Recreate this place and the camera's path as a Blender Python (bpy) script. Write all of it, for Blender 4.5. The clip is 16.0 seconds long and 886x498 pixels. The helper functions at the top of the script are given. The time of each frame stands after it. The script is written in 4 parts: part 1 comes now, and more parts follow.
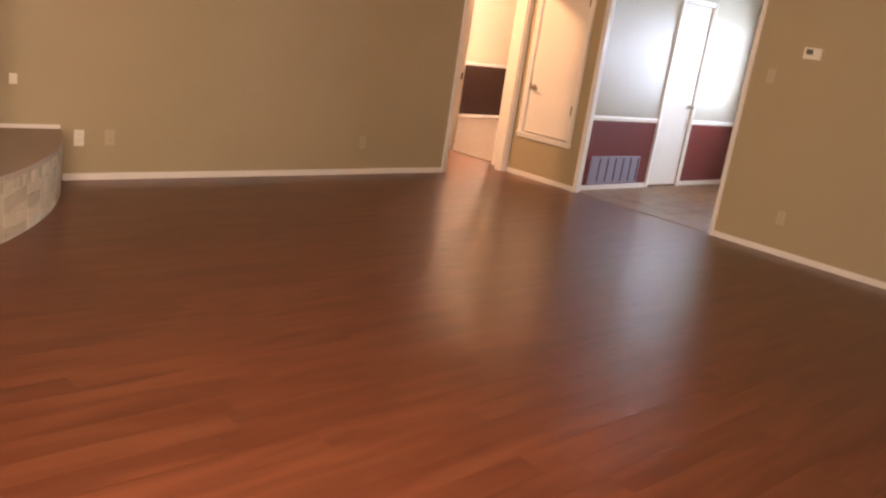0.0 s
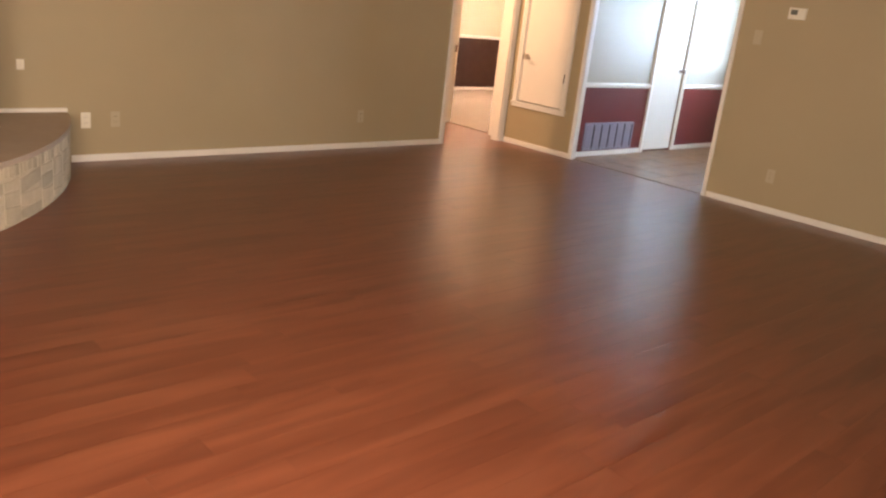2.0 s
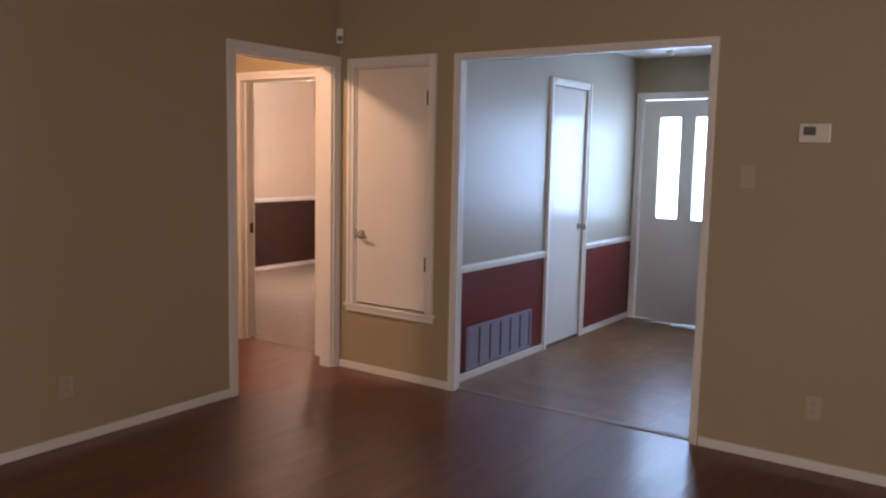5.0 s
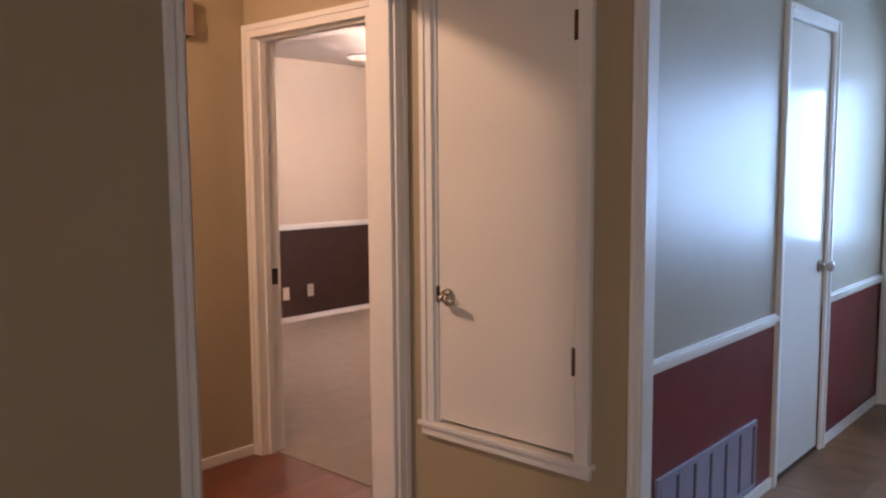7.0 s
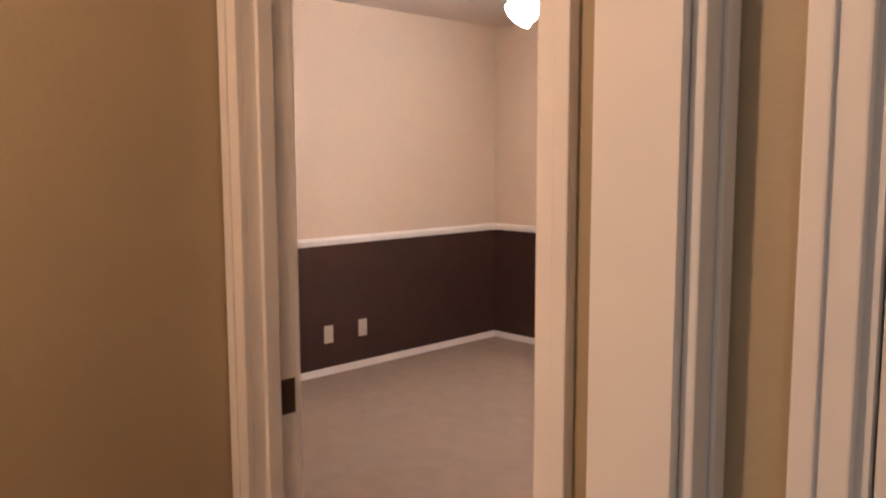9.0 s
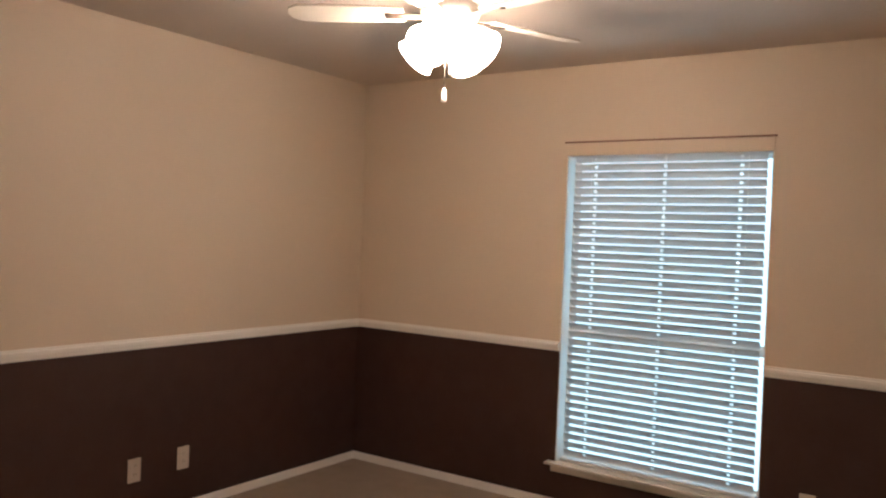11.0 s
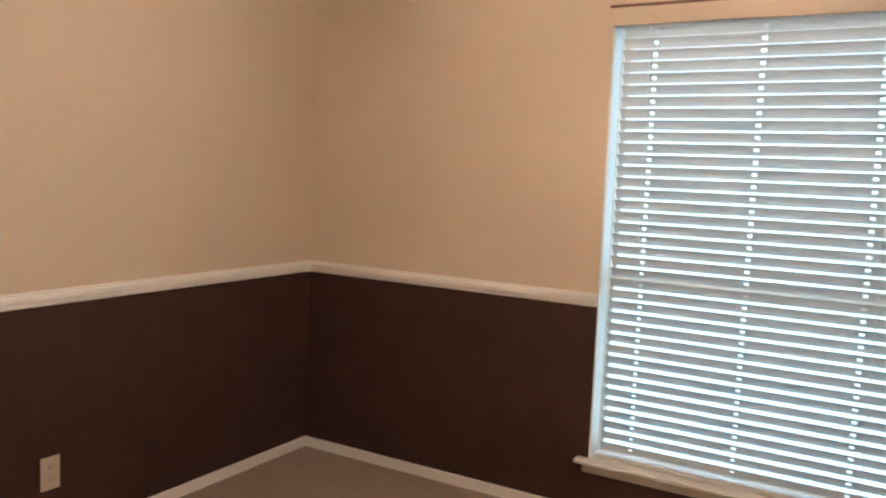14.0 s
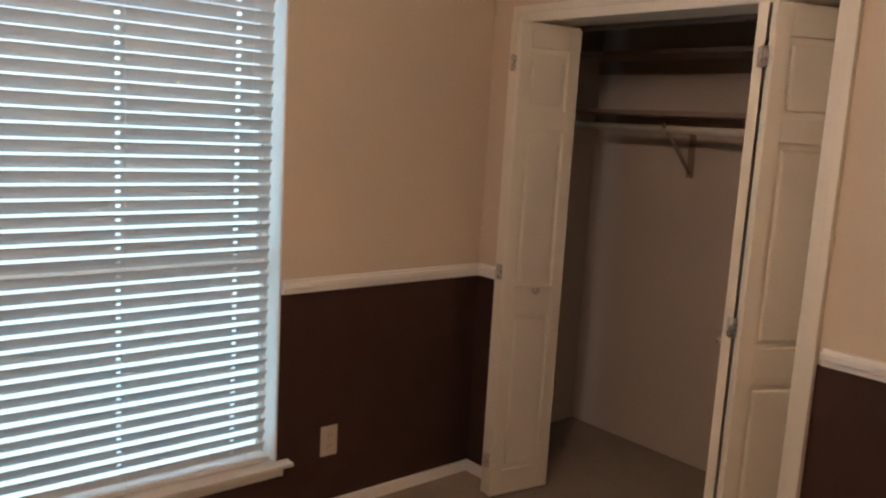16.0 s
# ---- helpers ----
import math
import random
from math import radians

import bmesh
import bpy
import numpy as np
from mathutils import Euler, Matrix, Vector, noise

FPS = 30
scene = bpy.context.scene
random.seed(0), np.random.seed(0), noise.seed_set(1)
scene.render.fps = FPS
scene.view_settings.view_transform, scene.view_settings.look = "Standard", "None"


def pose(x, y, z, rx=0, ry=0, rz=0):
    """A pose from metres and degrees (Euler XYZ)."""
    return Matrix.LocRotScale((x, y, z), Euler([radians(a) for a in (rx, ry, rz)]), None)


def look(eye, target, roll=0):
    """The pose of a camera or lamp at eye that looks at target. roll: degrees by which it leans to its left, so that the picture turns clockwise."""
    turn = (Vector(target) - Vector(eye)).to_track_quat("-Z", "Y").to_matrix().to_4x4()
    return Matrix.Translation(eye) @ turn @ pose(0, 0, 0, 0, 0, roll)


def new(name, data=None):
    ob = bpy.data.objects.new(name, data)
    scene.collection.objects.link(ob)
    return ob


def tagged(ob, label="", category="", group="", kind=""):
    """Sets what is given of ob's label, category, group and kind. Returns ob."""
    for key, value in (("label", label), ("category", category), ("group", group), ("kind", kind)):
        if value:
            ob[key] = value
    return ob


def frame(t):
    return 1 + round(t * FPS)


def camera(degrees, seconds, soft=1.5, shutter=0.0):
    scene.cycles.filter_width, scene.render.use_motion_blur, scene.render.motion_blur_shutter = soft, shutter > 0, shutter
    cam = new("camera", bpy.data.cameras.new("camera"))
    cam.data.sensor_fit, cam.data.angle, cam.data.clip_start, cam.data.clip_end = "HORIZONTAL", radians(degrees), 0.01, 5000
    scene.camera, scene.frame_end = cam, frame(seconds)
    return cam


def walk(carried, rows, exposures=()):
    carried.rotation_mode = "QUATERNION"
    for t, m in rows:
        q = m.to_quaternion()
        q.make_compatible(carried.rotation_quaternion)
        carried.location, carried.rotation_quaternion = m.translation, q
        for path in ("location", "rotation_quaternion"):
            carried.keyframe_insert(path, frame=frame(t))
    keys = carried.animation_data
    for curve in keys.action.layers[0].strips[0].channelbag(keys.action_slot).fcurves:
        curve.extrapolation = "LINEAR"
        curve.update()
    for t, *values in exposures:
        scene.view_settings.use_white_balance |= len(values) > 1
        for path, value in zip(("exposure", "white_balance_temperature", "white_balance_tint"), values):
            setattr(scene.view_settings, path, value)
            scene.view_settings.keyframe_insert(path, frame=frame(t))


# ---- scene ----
cam = camera(57.3, 16.0, soft=2.3)
PATH = [
    (0, (5.924, -6.572, 1.452), (4.546, -5.223, 0.92), 8.4),
    (0.5, (6.01, -6.543, 1.419), (4.551, -5.316, 0.815), 7.9),
    (1, (5.988, -6.625, 1.341), (4.496, -5.472, 0.674), 7.0),
    (1.5, (5.98, -6.621, 1.351), (4.511, -5.43, 0.699), 6.5),
    (2, (6.097, -6.698, 1.447), (4.732, -5.36, 0.858), 6.5),
    (2.5, (5.989, -6.552, 1.534), (4.752, -5.072, 1.005), 5.7),
    (3, (5.819, -6.358, 1.504), (4.665, -4.786, 1.06), 4.8),
    (3.5, (5.253, -5.837, 1.532), (4.159, -4.208, 1.148), 3.4),
    (5.8, (3.176, -3.321, 1.464), (1.977, -1.729, 1.292), -0.5),
    (6.2, (2.844, -2.885, 1.442), (1.59, -1.337, 1.264), -0.6),
    (6.5, (2.58, -2.575, 1.416), (1.288, -1.059, 1.237), -0.3),
    (7, (2.145, -2.182, 1.41), (0.816, -0.701, 1.211), -0.4),
    (7.4, (1.823, -1.879, 1.385), (0.441, -0.446, 1.195), 0.4),
    (8, (1.241, -1.418, 1.394), (-0.18, -0.029, 1.165), 0.3),
    (8.2, (1.065, -1.272, 1.405), (-0.375, 0.094, 1.161), -0.2),
    (10.3, (-0.272, -0.305, 1.432), (-1.454, 1.304, 1.301), 2.0),
    (10.5, (-0.303, -0.254, 1.439), (-1.432, 1.393, 1.334), 2.4),
    (11, (-0.455, -0.066, 1.451), (-1.583, 1.585, 1.421), 2.3),
    (11.5, (-0.528, 0.111, 1.451), (-1.8, 1.652, 1.511), 2.1),
    (12, (-0.57, 0.275, 1.397), (-1.991, 1.683, 1.417), 1.9),
    (12.5, (-0.819, 0.403, 1.375), (-2.31, 1.73, 1.246), 0.9),
    (13, (-0.781, 0.489, 1.439), (-2.389, 1.665, 1.255), -0.6),
    (13.5, (-0.994, 0.73, 1.408), (-2.485, 2.05, 1.224), 0.0),
    (13.9, (-1.274, 0.932, 1.354), (-2.405, 2.571, 1.165), 2.0),
    (14.5, (-1.676, 1.058, 1.379), (-2.012, 3.017, 1.15), 2.7),
    (15, (-1.93, 1.182, 1.442), (-1.613, 3.136, 1.156), 3.1),
    (15.5, (-2.455, 1.339, 1.418), (-1.475, 3.06, 1.143), 3.7),
    (16, (-2.675, 1.518, 1.464), (-1.396, 3.026, 1.159), 3.3),
]
walk(cam, [(t, look(eye, target, roll)) for t, eye, target, roll in PATH],
     [(0, 1.2, 7600, 31), (1.5, 1.35, 7000, 22), (2.5, 1.32, 6700, 20), (3.7, 1.12, 6400, 22), (5.8, -0.24, 5700, 27), (7.5, 0.07, 5500, 22), (8.2, -0.02, 5450, 22), (10.3, -0.6, 6200, 17),
      (11, -1.04, 6100, 14), (11.9, -1.15, 6100, 15), (12.6, -0.72, 6050, 10), (13.3, -0.25, 6050, 9), (13.9, -0.5, 6150, 12), (14.5, -1.12, 6250, 13), (16, -1.2, 6400, 17)])

# ---- world, sun, large lights ----
world = bpy.data.worlds.new("sky")
scene.world = world
world.use_nodes = True
wn = world.node_tree.nodes
sky = wn.new("ShaderNodeTexSky")
sky.sky_type, sky.sun_disc = "NISHITA", False
sky.sun_elevation, sky.sun_rotation = radians(64), radians(94)
world.node_tree.links.new(sky.outputs[0], wn["Background"].inputs[0])
wn["Background"].inputs[1].default_value = 0.15


def lamp(name, kind, m, energy, color, size=0.1, size_y=0.0):
    d = bpy.data.lights.new(name, kind)
    d.energy, d.color = energy, color
    if kind == "AREA":
        d.size = size
        if size_y:
            d.shape, d.size_y = "RECTANGLE", size_y
    elif kind == "SUN":
        d.angle = size
    else:
        d.shadow_soft_size = size
    ob = new(name, d)
    ob.matrix_world = m
    return ob


lamp("sun", "SUN", look((5, -0.4, 10.5), (0, 0, 0)), 5.0, (1, 0.95, 0.88), radians(0.6))
# added daylight lamps at the living room's assumed, unseen windows, behind the walker
lamp("assumed_window_light_back", "AREA", pose(6.0, -7.41, 1.5, 90, 0, 0), 135, (1.0, 0.86, 0.66), 2.6, 1.5)
lamp("assumed_window_light_side", "AREA", pose(10.16, -6.2, 1.5, 90, 0, 90), 80, (1.0, 0.86, 0.66), 2.2, 1.5)
# sky light at the front door and at the bedroom window
lamp("entry_light", "AREA", pose(1.78, 3.3, 1.0, -90, 0, 0), 185, (0.52, 0.77, 1.0), 1.65, 1.95)
lamp("bedroom_window_light", "AREA", pose(-1.86, 4.26, 1.10, -90, 0, 0), 56, (0.52, 0.85, 1.0), 1.5, 2.1)

# ---- materials ----


def mat(name, base, rough=0.5, var=0.12, scale=4.0, bump=0.0, bump_scale=200.0, metal=0.0, second=None, spec=0.5, island=0.0, obj=0.0, coat=0.0):
    m = bpy.data.materials.new(name)
    m.use_nodes = True
    n, l = m.node_tree.nodes, m.node_tree.links
    p = n["Principled BSDF"]
    p.inputs["Roughness"].default_value = rough
    p.inputs["Metallic"].default_value = metal
    p.inputs["Specular IOR Level"].default_value = spec
    if coat:
        p.inputs["Coat Weight"].default_value = coat
        p.inputs["Coat Roughness"].default_value = 0.12
    geo = n.new("ShaderNodeNewGeometry")
    big = n.new("ShaderNodeTexNoise")
    big.inputs["Scale"].default_value = scale
    big.inputs["Detail"].default_value = 6
    l.new(geo.outputs["Position"], big.inputs["Vector"])
    mix = n.new("ShaderNodeMix")
    mix.data_type = "RGBA"
    a = [max(0.0, c * (1 - var)) for c in base]
    b = [min(1.0, c * (1 + var)) for c in base] if second is None else second
    mix.inputs["A"].default_value, mix.inputs["B"].default_value = (*a, 1), (*b, 1)
    l.new(big.outputs["Fac"], mix.inputs["Factor"])
    out = mix.outputs["Result"]
    if island or obj:
        hsv = n.new("ShaderNodeHueSaturation")
        rng = n.new("ShaderNodeMapRange")
        amount = island or obj
        rng.inputs["To Min"].default_value, rng.inputs["To Max"].default_value = 1 - amount, 1 + amount
        if island:
            l.new(geo.outputs["Random Per Island"], rng.inputs["Value"])
        else:
            info = n.new("ShaderNodeObjectInfo")
            l.new(info.outputs["Random"], rng.inputs["Value"])
        l.new(rng.outputs["Result"], hsv.inputs["Value"])
        l.new(out, hsv.inputs["Color"])
        out = hsv.outputs["Color"]
    l.new(out, p.inputs["Base Color"])
    # roughness varies a little with a middle-sized noise
    mid = n.new("ShaderNodeTexNoise")
    mid.inputs["Scale"].default_value = scale * 5
    l.new(geo.outputs["Position"], mid.inputs["Vector"])
    rr = n.new("ShaderNodeMapRange")
    rr.inputs["To Min"].default_value, rr.inputs["To Max"].default_value = rough * 0.85, min(1, rough * 1.15)
    l.new(mid.outputs["Fac"], rr.inputs["Value"])
    l.new(rr.outputs["Result"], p.inputs["Roughness"])
    if bump:
        fine = n.new("ShaderNodeTexNoise")
        fine.inputs["Scale"].default_value = bump_scale
        fine.inputs["Detail"].default_value = 4
        l.new(geo.outputs["Position"], fine.inputs["Vector"])
        bn = n.new("ShaderNodeBump")
        bn.inputs["Strength"].default_value = bump
        bn.inputs["Distance"].default_value = 0.004
        l.new(fine.outputs["Fac"], bn.inputs["Height"])
        l.new(bn.outputs["Normal"], p.inputs["Normal"])
    return m


def wood_floor(name, dark, light):
    """Laminate planks: grain drawn out along y, each board its own tone."""
    m = bpy.data.materials.new(name)
    m.use_nodes = True
    n, l = m.node_tree.nodes, m.node_tree.links
    p = n["Principled BSDF"]
    geo = n.new("ShaderNodeNewGeometry")
    info = n.new("ShaderNodeObjectInfo")
    add = n.new("ShaderNodeMath")
    l.new(geo.outputs["Random Per Island"], add.inputs[0])
    l.new(info.outputs["Random"], add.inputs[1])
    fr = n.new("ShaderNodeMath")
    fr.operation = "FRACT"
    l.new(add.outputs[0], fr.inputs[0])
    vm = n.new("ShaderNodeVectorMath")
    vm.operation = "MULTIPLY"
    vm.inputs[1].default_value = (3.4, 0.45, 1)
    l.new(geo.outputs["Position"], vm.inputs[0])
    off = n.new("ShaderNodeVectorMath")
    sc = n.new("ShaderNodeMath")
    sc.operation = "MULTIPLY"
    sc.inputs[1].default_value = 37
    l.new(fr.outputs[0], sc.inputs[0])
    l.new(vm.outputs[0], off.inputs[0])
    l.new(sc.outputs[0], off.inputs[1])
    grain = n.new("ShaderNodeTexNoise")
    grain.inputs["Scale"].default_value = 3.0
    grain.inputs["Detail"].default_value = 2.5
    grain.inputs["Distortion"].default_value = 0.6
    l.new(off.outputs[0], grain.inputs["Vector"])
    ramp = n.new("ShaderNodeValToRGB")
    ramp.color_ramp.elements[0].position, ramp.color_ramp.elements[1].position = 0.3, 0.72
    ramp.color_ramp.elements[0].color, ramp.color_ramp.elements[1].color = (*dark, 1), (*light, 1)
    l.new(grain.outputs["Fac"], ramp.inputs[0])
    hsv = n.new("ShaderNodeHueSaturation")
    rng = n.new("ShaderNodeMapRange")
    rng.inputs["To Min"].default_value, rng.inputs["To Max"].default_value = 0.95, 1.05
    l.new(fr.outputs[0], rng.inputs["Value"])
    l.new(rng.outputs["Result"], hsv.inputs["Value"])
    l.new(ramp.outputs[0], hsv.inputs["Color"])
    l.new(hsv.outputs[0], p.inputs["Base Color"])
    p.inputs["Roughness"].default_value = 0.28
    rr = n.new("ShaderNodeMapRange")
    rr.inputs["To Min"].default_value, rr.inputs["To Max"].default_value = 0.278, 0.295
    l.new(grain.outputs["Fac"], rr.inputs["Value"])
    l.new(rr.outputs["Result"], p.inputs["Roughness"])
    return m


def glow(name, color, strength):
    m = bpy.data.materials.new(name)
    m.use_nodes = True
    p = m.node_tree.nodes["Principled BSDF"]
    p.inputs["Base Color"].default_value = (*color, 1)
    p.inputs["Emission Color"].default_value = (*color, 1)
    p.inputs["Emission Strength"].default_value = strength
    return m


def clear_glass(name):
    m = bpy.data.materials.new(name)
    m.use_nodes = True
    p = m.node_tree.nodes["Principled BSDF"]
    p.inputs["Transmission Weight"].default_value = 1
    p.inputs["Roughness"].default_value = 0.02
    p.inputs["IOR"].default_value = 1.45
    return m


KHAKI = mat("khaki_wall_paint", (0.405, 0.33, 0.207), 0.55, 0.05, 1.5, 0.25, 60)
TAN = mat("tan_wall_paint", (0.60, 0.49, 0.365), 0.6, 0.05, 1.5, 0.25, 60)
BROWN = mat("dark_brown_wall_paint", (0.032, 0.0098, 0.0052), 0.72, 0.12, 2, 0.25, 60)
BURGUNDY = mat("burgundy_wall_paint", (0.16, 0.022, 0.02), 0.34, 0.1, 2, 0.25, 60)
GREIGE = mat("grey_beige_wall_paint", (0.44, 0.40, 0.32), 0.35, 0.05, 1.5, 0.25, 60)
CLOSETPAINT = mat("closet_wall_paint", (0.52, 0.43, 0.35), 0.6, 0.05, 2, 0.25, 60)
CEILTAN = mat("tan_textured_ceiling_paint", (0.60, 0.51, 0.42), 0.85, 0.05, 3, 0.8, 45)
CEIL = mat("textured_ceiling_paint", (0.66, 0.60, 0.54), 0.85, 0.05, 3, 0.8, 45)
TRIM = mat("white_trim_paint", (0.80, 0.77, 0.72), 0.35, 0.04, 6, 0.08, 90)
DOORW = mat("white_door_paint", (0.78, 0.74, 0.68), 0.2, 0.04, 3, 0.1, 70)
CREAM = mat("cream_bifold_paint", (0.74, 0.67, 0.55), 0.45, 0.06, 4, 0.15, 60)
CARPET = mat("beige_carpet", (0.29, 0.225, 0.17), 0.95, 0.16, 9, 1.0, 420)
PLANK = wood_floor("red_brown_laminate", (0.108, 0.029, 0.0135), (0.180, 0.056, 0.027))
TILE = mat("brown_stone_tile", (0.085, 0.034, 0.013), 0.33, 0.35, 6.5, 0.14, 11, second=(0.33, 0.155, 0.062), obj=0.14, spec=0.32)
GROUT = mat("tile_grout", (0.12, 0.065, 0.035), 0.6, 0.2, 20)
METAL = mat("brushed_nickel", (0.55, 0.51, 0.46), 0.28, 0.06, 30, metal=1.0)
BRONZE = mat("dark_bronze_hinge", (0.11, 0.08, 0.06), 0.4, 0.15, 40, metal=0.8)
PLASTIC = mat("ivory_plastic", (0.80, 0.76, 0.66), 0.35, 0.03, 20)
BEDPL = mat("dull_beige_plastic", (0.50, 0.43, 0.35), 0.45, 0.04, 20)
BEIGEPL = mat("beige_plastic", (0.47, 0.41, 0.29), 0.4, 0.04, 20)
GREYPL = mat("grey_plastic_screen", (0.12, 0.13, 0.12), 0.3, 0.05, 30)
# near-black painted as shade in slots and hollows; also the dark floor joints
DARK = mat("dark_gap_shade", (0.01, 0.01, 0.01), 0.7, 0.1, 30)
SLAT = mat("white_blind_slat", (0.68, 0.68, 0.67), 0.4, 0.03, 12)
CORD = mat("white_blind_cord", (0.82, 0.81, 0.78), 0.8, 0.05, 60)
STONE = mat("cream_limestone", (0.44, 0.37, 0.25), 0.85, 0.2, 9, 0.6, 45, second=(0.60, 0.52, 0.38), obj=0.2)
MORTAR = mat("mortar", (0.50, 0.43, 0.31), 0.95, 0.15, 14, 1.0, 120)
SLAB = mat("hearth_top_stone", (0.40, 0.31, 0.23), 0.6, 0.12, 4, 0.4, 60)
BLACK = mat("black_fireplace_slate", (0.013, 0.010, 0.009), 0.55, 0.3, 5, 0.3, 30, spec=0.25)
VENT = mat("lilac_grey_vent_enamel", (0.27, 0.25, 0.33), 0.35, 0.05, 12)
FANWOOD = mat("pale_fan_blade", (0.76, 0.70, 0.60), 0.35, 0.1, 6)
FROST = glow("lit_frosted_glass", (1.0, 0.88, 0.72), 11.0)
FANGLASS = glow("lit_fan_shade_glass", (1.0, 0.79, 0.60), 140.0)
GLASS = clear_glass("window_glass")
WOODTR = mat("brown_valance_wood", (0.16, 0.075, 0.045), 0.5, 0.2, 14)
SHELF = mat("closet_shelf_wood", (0.28, 0.20, 0.15), 0.6, 0.15, 9)
GRASS = mat("lawn", (0.06, 0.10, 0.03), 0.9, 0.4, 1.2, 1.0, 40)
CONC = mat("porch_concrete", (0.42, 0.40, 0.37), 0.85, 0.12, 3, 0.5, 80)
BRICK = mat("red_brick_outside", (0.30, 0.14, 0.09), 0.9, 0.25, 5)
ROOF = mat("grey_shingle", (0.10, 0.095, 0.09), 0.9, 0.25, 6)

# ---- mesh helpers ----


def bx(bm, x0, x1, y0, y1, z0, z1, bevel=0.0, mi=0, m=None):
    """Add a box between the given corners to bm."""
    vs = [bm.verts.new((x, y, z)) for x in (x0, x1) for y in (y0, y1) for z in (z0, z1)]
    if m is not None:
        for v in vs:
            v.co = m @ v.co
    quads = ((0, 1, 3, 2), (4, 6, 7, 5), (0, 4, 5, 1), (2, 3, 7, 6), (0, 2, 6, 4), (1, 5, 7, 3))
    fs = [bm.faces.new([vs[i] for i in q]) for q in quads]
    for f in fs:
        f.material_index = mi
    if bevel:
        es = list({e for f in fs for e in f.edges})
        r = bmesh.ops.bevel(bm, geom=es, offset=bevel, segments=2, affect="EDGES", profile=0.6)
        for f in r["faces"]:
            f.material_index = mi
    return fs


def cyl(bm, p0, p1, r0, r1=None, seg=16, mi=0):
    """Add a closed, possibly tapered, round bar from p0 to p1."""
    r1 = r0 if r1 is None else r1
    p0, p1 = Vector(p0), Vector(p1)
    q = (p1 - p0).to_track_quat("Z", "Y")
    rings = []
    for p, r in ((p0, r0), (p1, r1)):
        rings.append([bm.verts.new(p + q @ Vector((r * math.cos(a), r * math.sin(a), 0))) for a in (2 * math.pi * i / seg for i in range(seg))])
    for i in range(seg):
        f = bm.faces.new((rings[0][i], rings[0][(i + 1) % seg], rings[1][(i + 1) % seg], rings[1][i]))
        f.smooth, f.material_index = True, mi
    bm.faces.new(rings[0][::-1]).material_index = mi
    bm.faces.new(rings[1]).material_index = mi


def lathe(bm, profile, centre=(0, 0, 0), seg=24, m=None):
    """Add a surface of revolution about z from (radius, height) pairs."""
    rings = []
    for r, z in profile:
        ring = []
        for i in range(seg):
            a = 2 * math.pi * i / seg
            co = Vector((r * math.cos(a), r * math.sin(a), z))
            co = (m @ co) if m is not None else co + Vector(centre)
            ring.append(bm.verts.new(co))
        rings.append(ring)
    for a, b in zip(rings, rings[1:]):
        for i in range(seg):
            f = bm.faces.new((a[i], a[(i + 1) % seg], b[(i + 1) % seg], b[i]))
            f.smooth = True


def tube(bm, pts, r, seg=8):
    for a, b in zip(pts, pts[1:]):
        cyl(bm, a, b, r, seg=seg)


def mesh_of(name, bm, *mats):
    bmesh.ops.recalc_face_normals(bm, faces=bm.faces)
    me = bpy.data.meshes.new(name)
    bm.to_mesh(me)
    bm.free()
    for m in mats:
        me.materials.append(m)
    return me


def part(name, bm, material, parent, label=""):
    ob = new(name, mesh_of(name, bm, *(material if isinstance(material, (list, tuple)) else [material])))
    ob.parent = parent
    if parent is not None:
        ob.matrix_parent_inverse = parent.matrix_world.inverted()
    return tagged(ob, label)


def thing(name, label, category, at=(0, 0, 0), group="", kind=""):
    ob = new(name)
    ob.empty_display_size = 0.05
    ob.matrix_world = Matrix.Translation(at)
    return tagged(ob, label, category, group, kind)


def solid(name, bm, material, label, category, kind="structure", group=""):
    ob = new(name, mesh_of(name, bm, *(material if isinstance(material, (list, tuple)) else [material])))
    return tagged(ob, label, category, group, kind)


def boxpart(name, parent, material, dims, bevel=0.003, label="", m=None):
    bm = bmesh.new()
    bx(bm, *dims, bevel=bevel, m=m)
    return part(name, bm, material, parent, label)


def wall(name, axis, a, b, u0, u1, z0, z1, label, mats, holes=(), split=None):
    """A wall slab between a and b across its thickness, u0 to u1 along it, with holes (u0, u1, z0, z1); split: the height where the second paint ends."""
    us = sorted({u0, u1, *[h[0] for h in holes], *[h[1] for h in holes]})
    zs = sorted({z0, z1, *[h[2] for h in holes], *[h[3] for h in holes], *([split] if split else [])})
    bm = bmesh.new()
    for ua, ub in zip(us, us[1:]):
        for za, zb in zip(zs, zs[1:]):
            um, zm = (ua + ub) / 2, (za + zb) / 2
            if um < u0 or um > u1 or zm < z0 or zm > z1:
                continue
            if any(h[0] < um < h[1] and h[2] < zm < h[3] for h in holes):
                continue
            mi = 1 if split and zm < split else 0
            if axis == "x":
                bx(bm, a, b, ua, ub, za, zb, mi=mi)
            else:
                bx(bm, ua, ub, a, b, za, zb, mi=mi)
    bmesh.ops.remove_doubles(bm, verts=bm.verts, dist=1e-5)
    bm.verts.index_update()
    seen = {}
    for f in bm.faces:
        seen.setdefault(frozenset(v.index for v in f.verts), []).append(f)
    inner = [f for fs in seen.values() if len(fs) > 1 for f in fs]
    bmesh.ops.delete(bm, geom=inner, context="FACES")
    return solid(name, bm, mats, label, "wall")


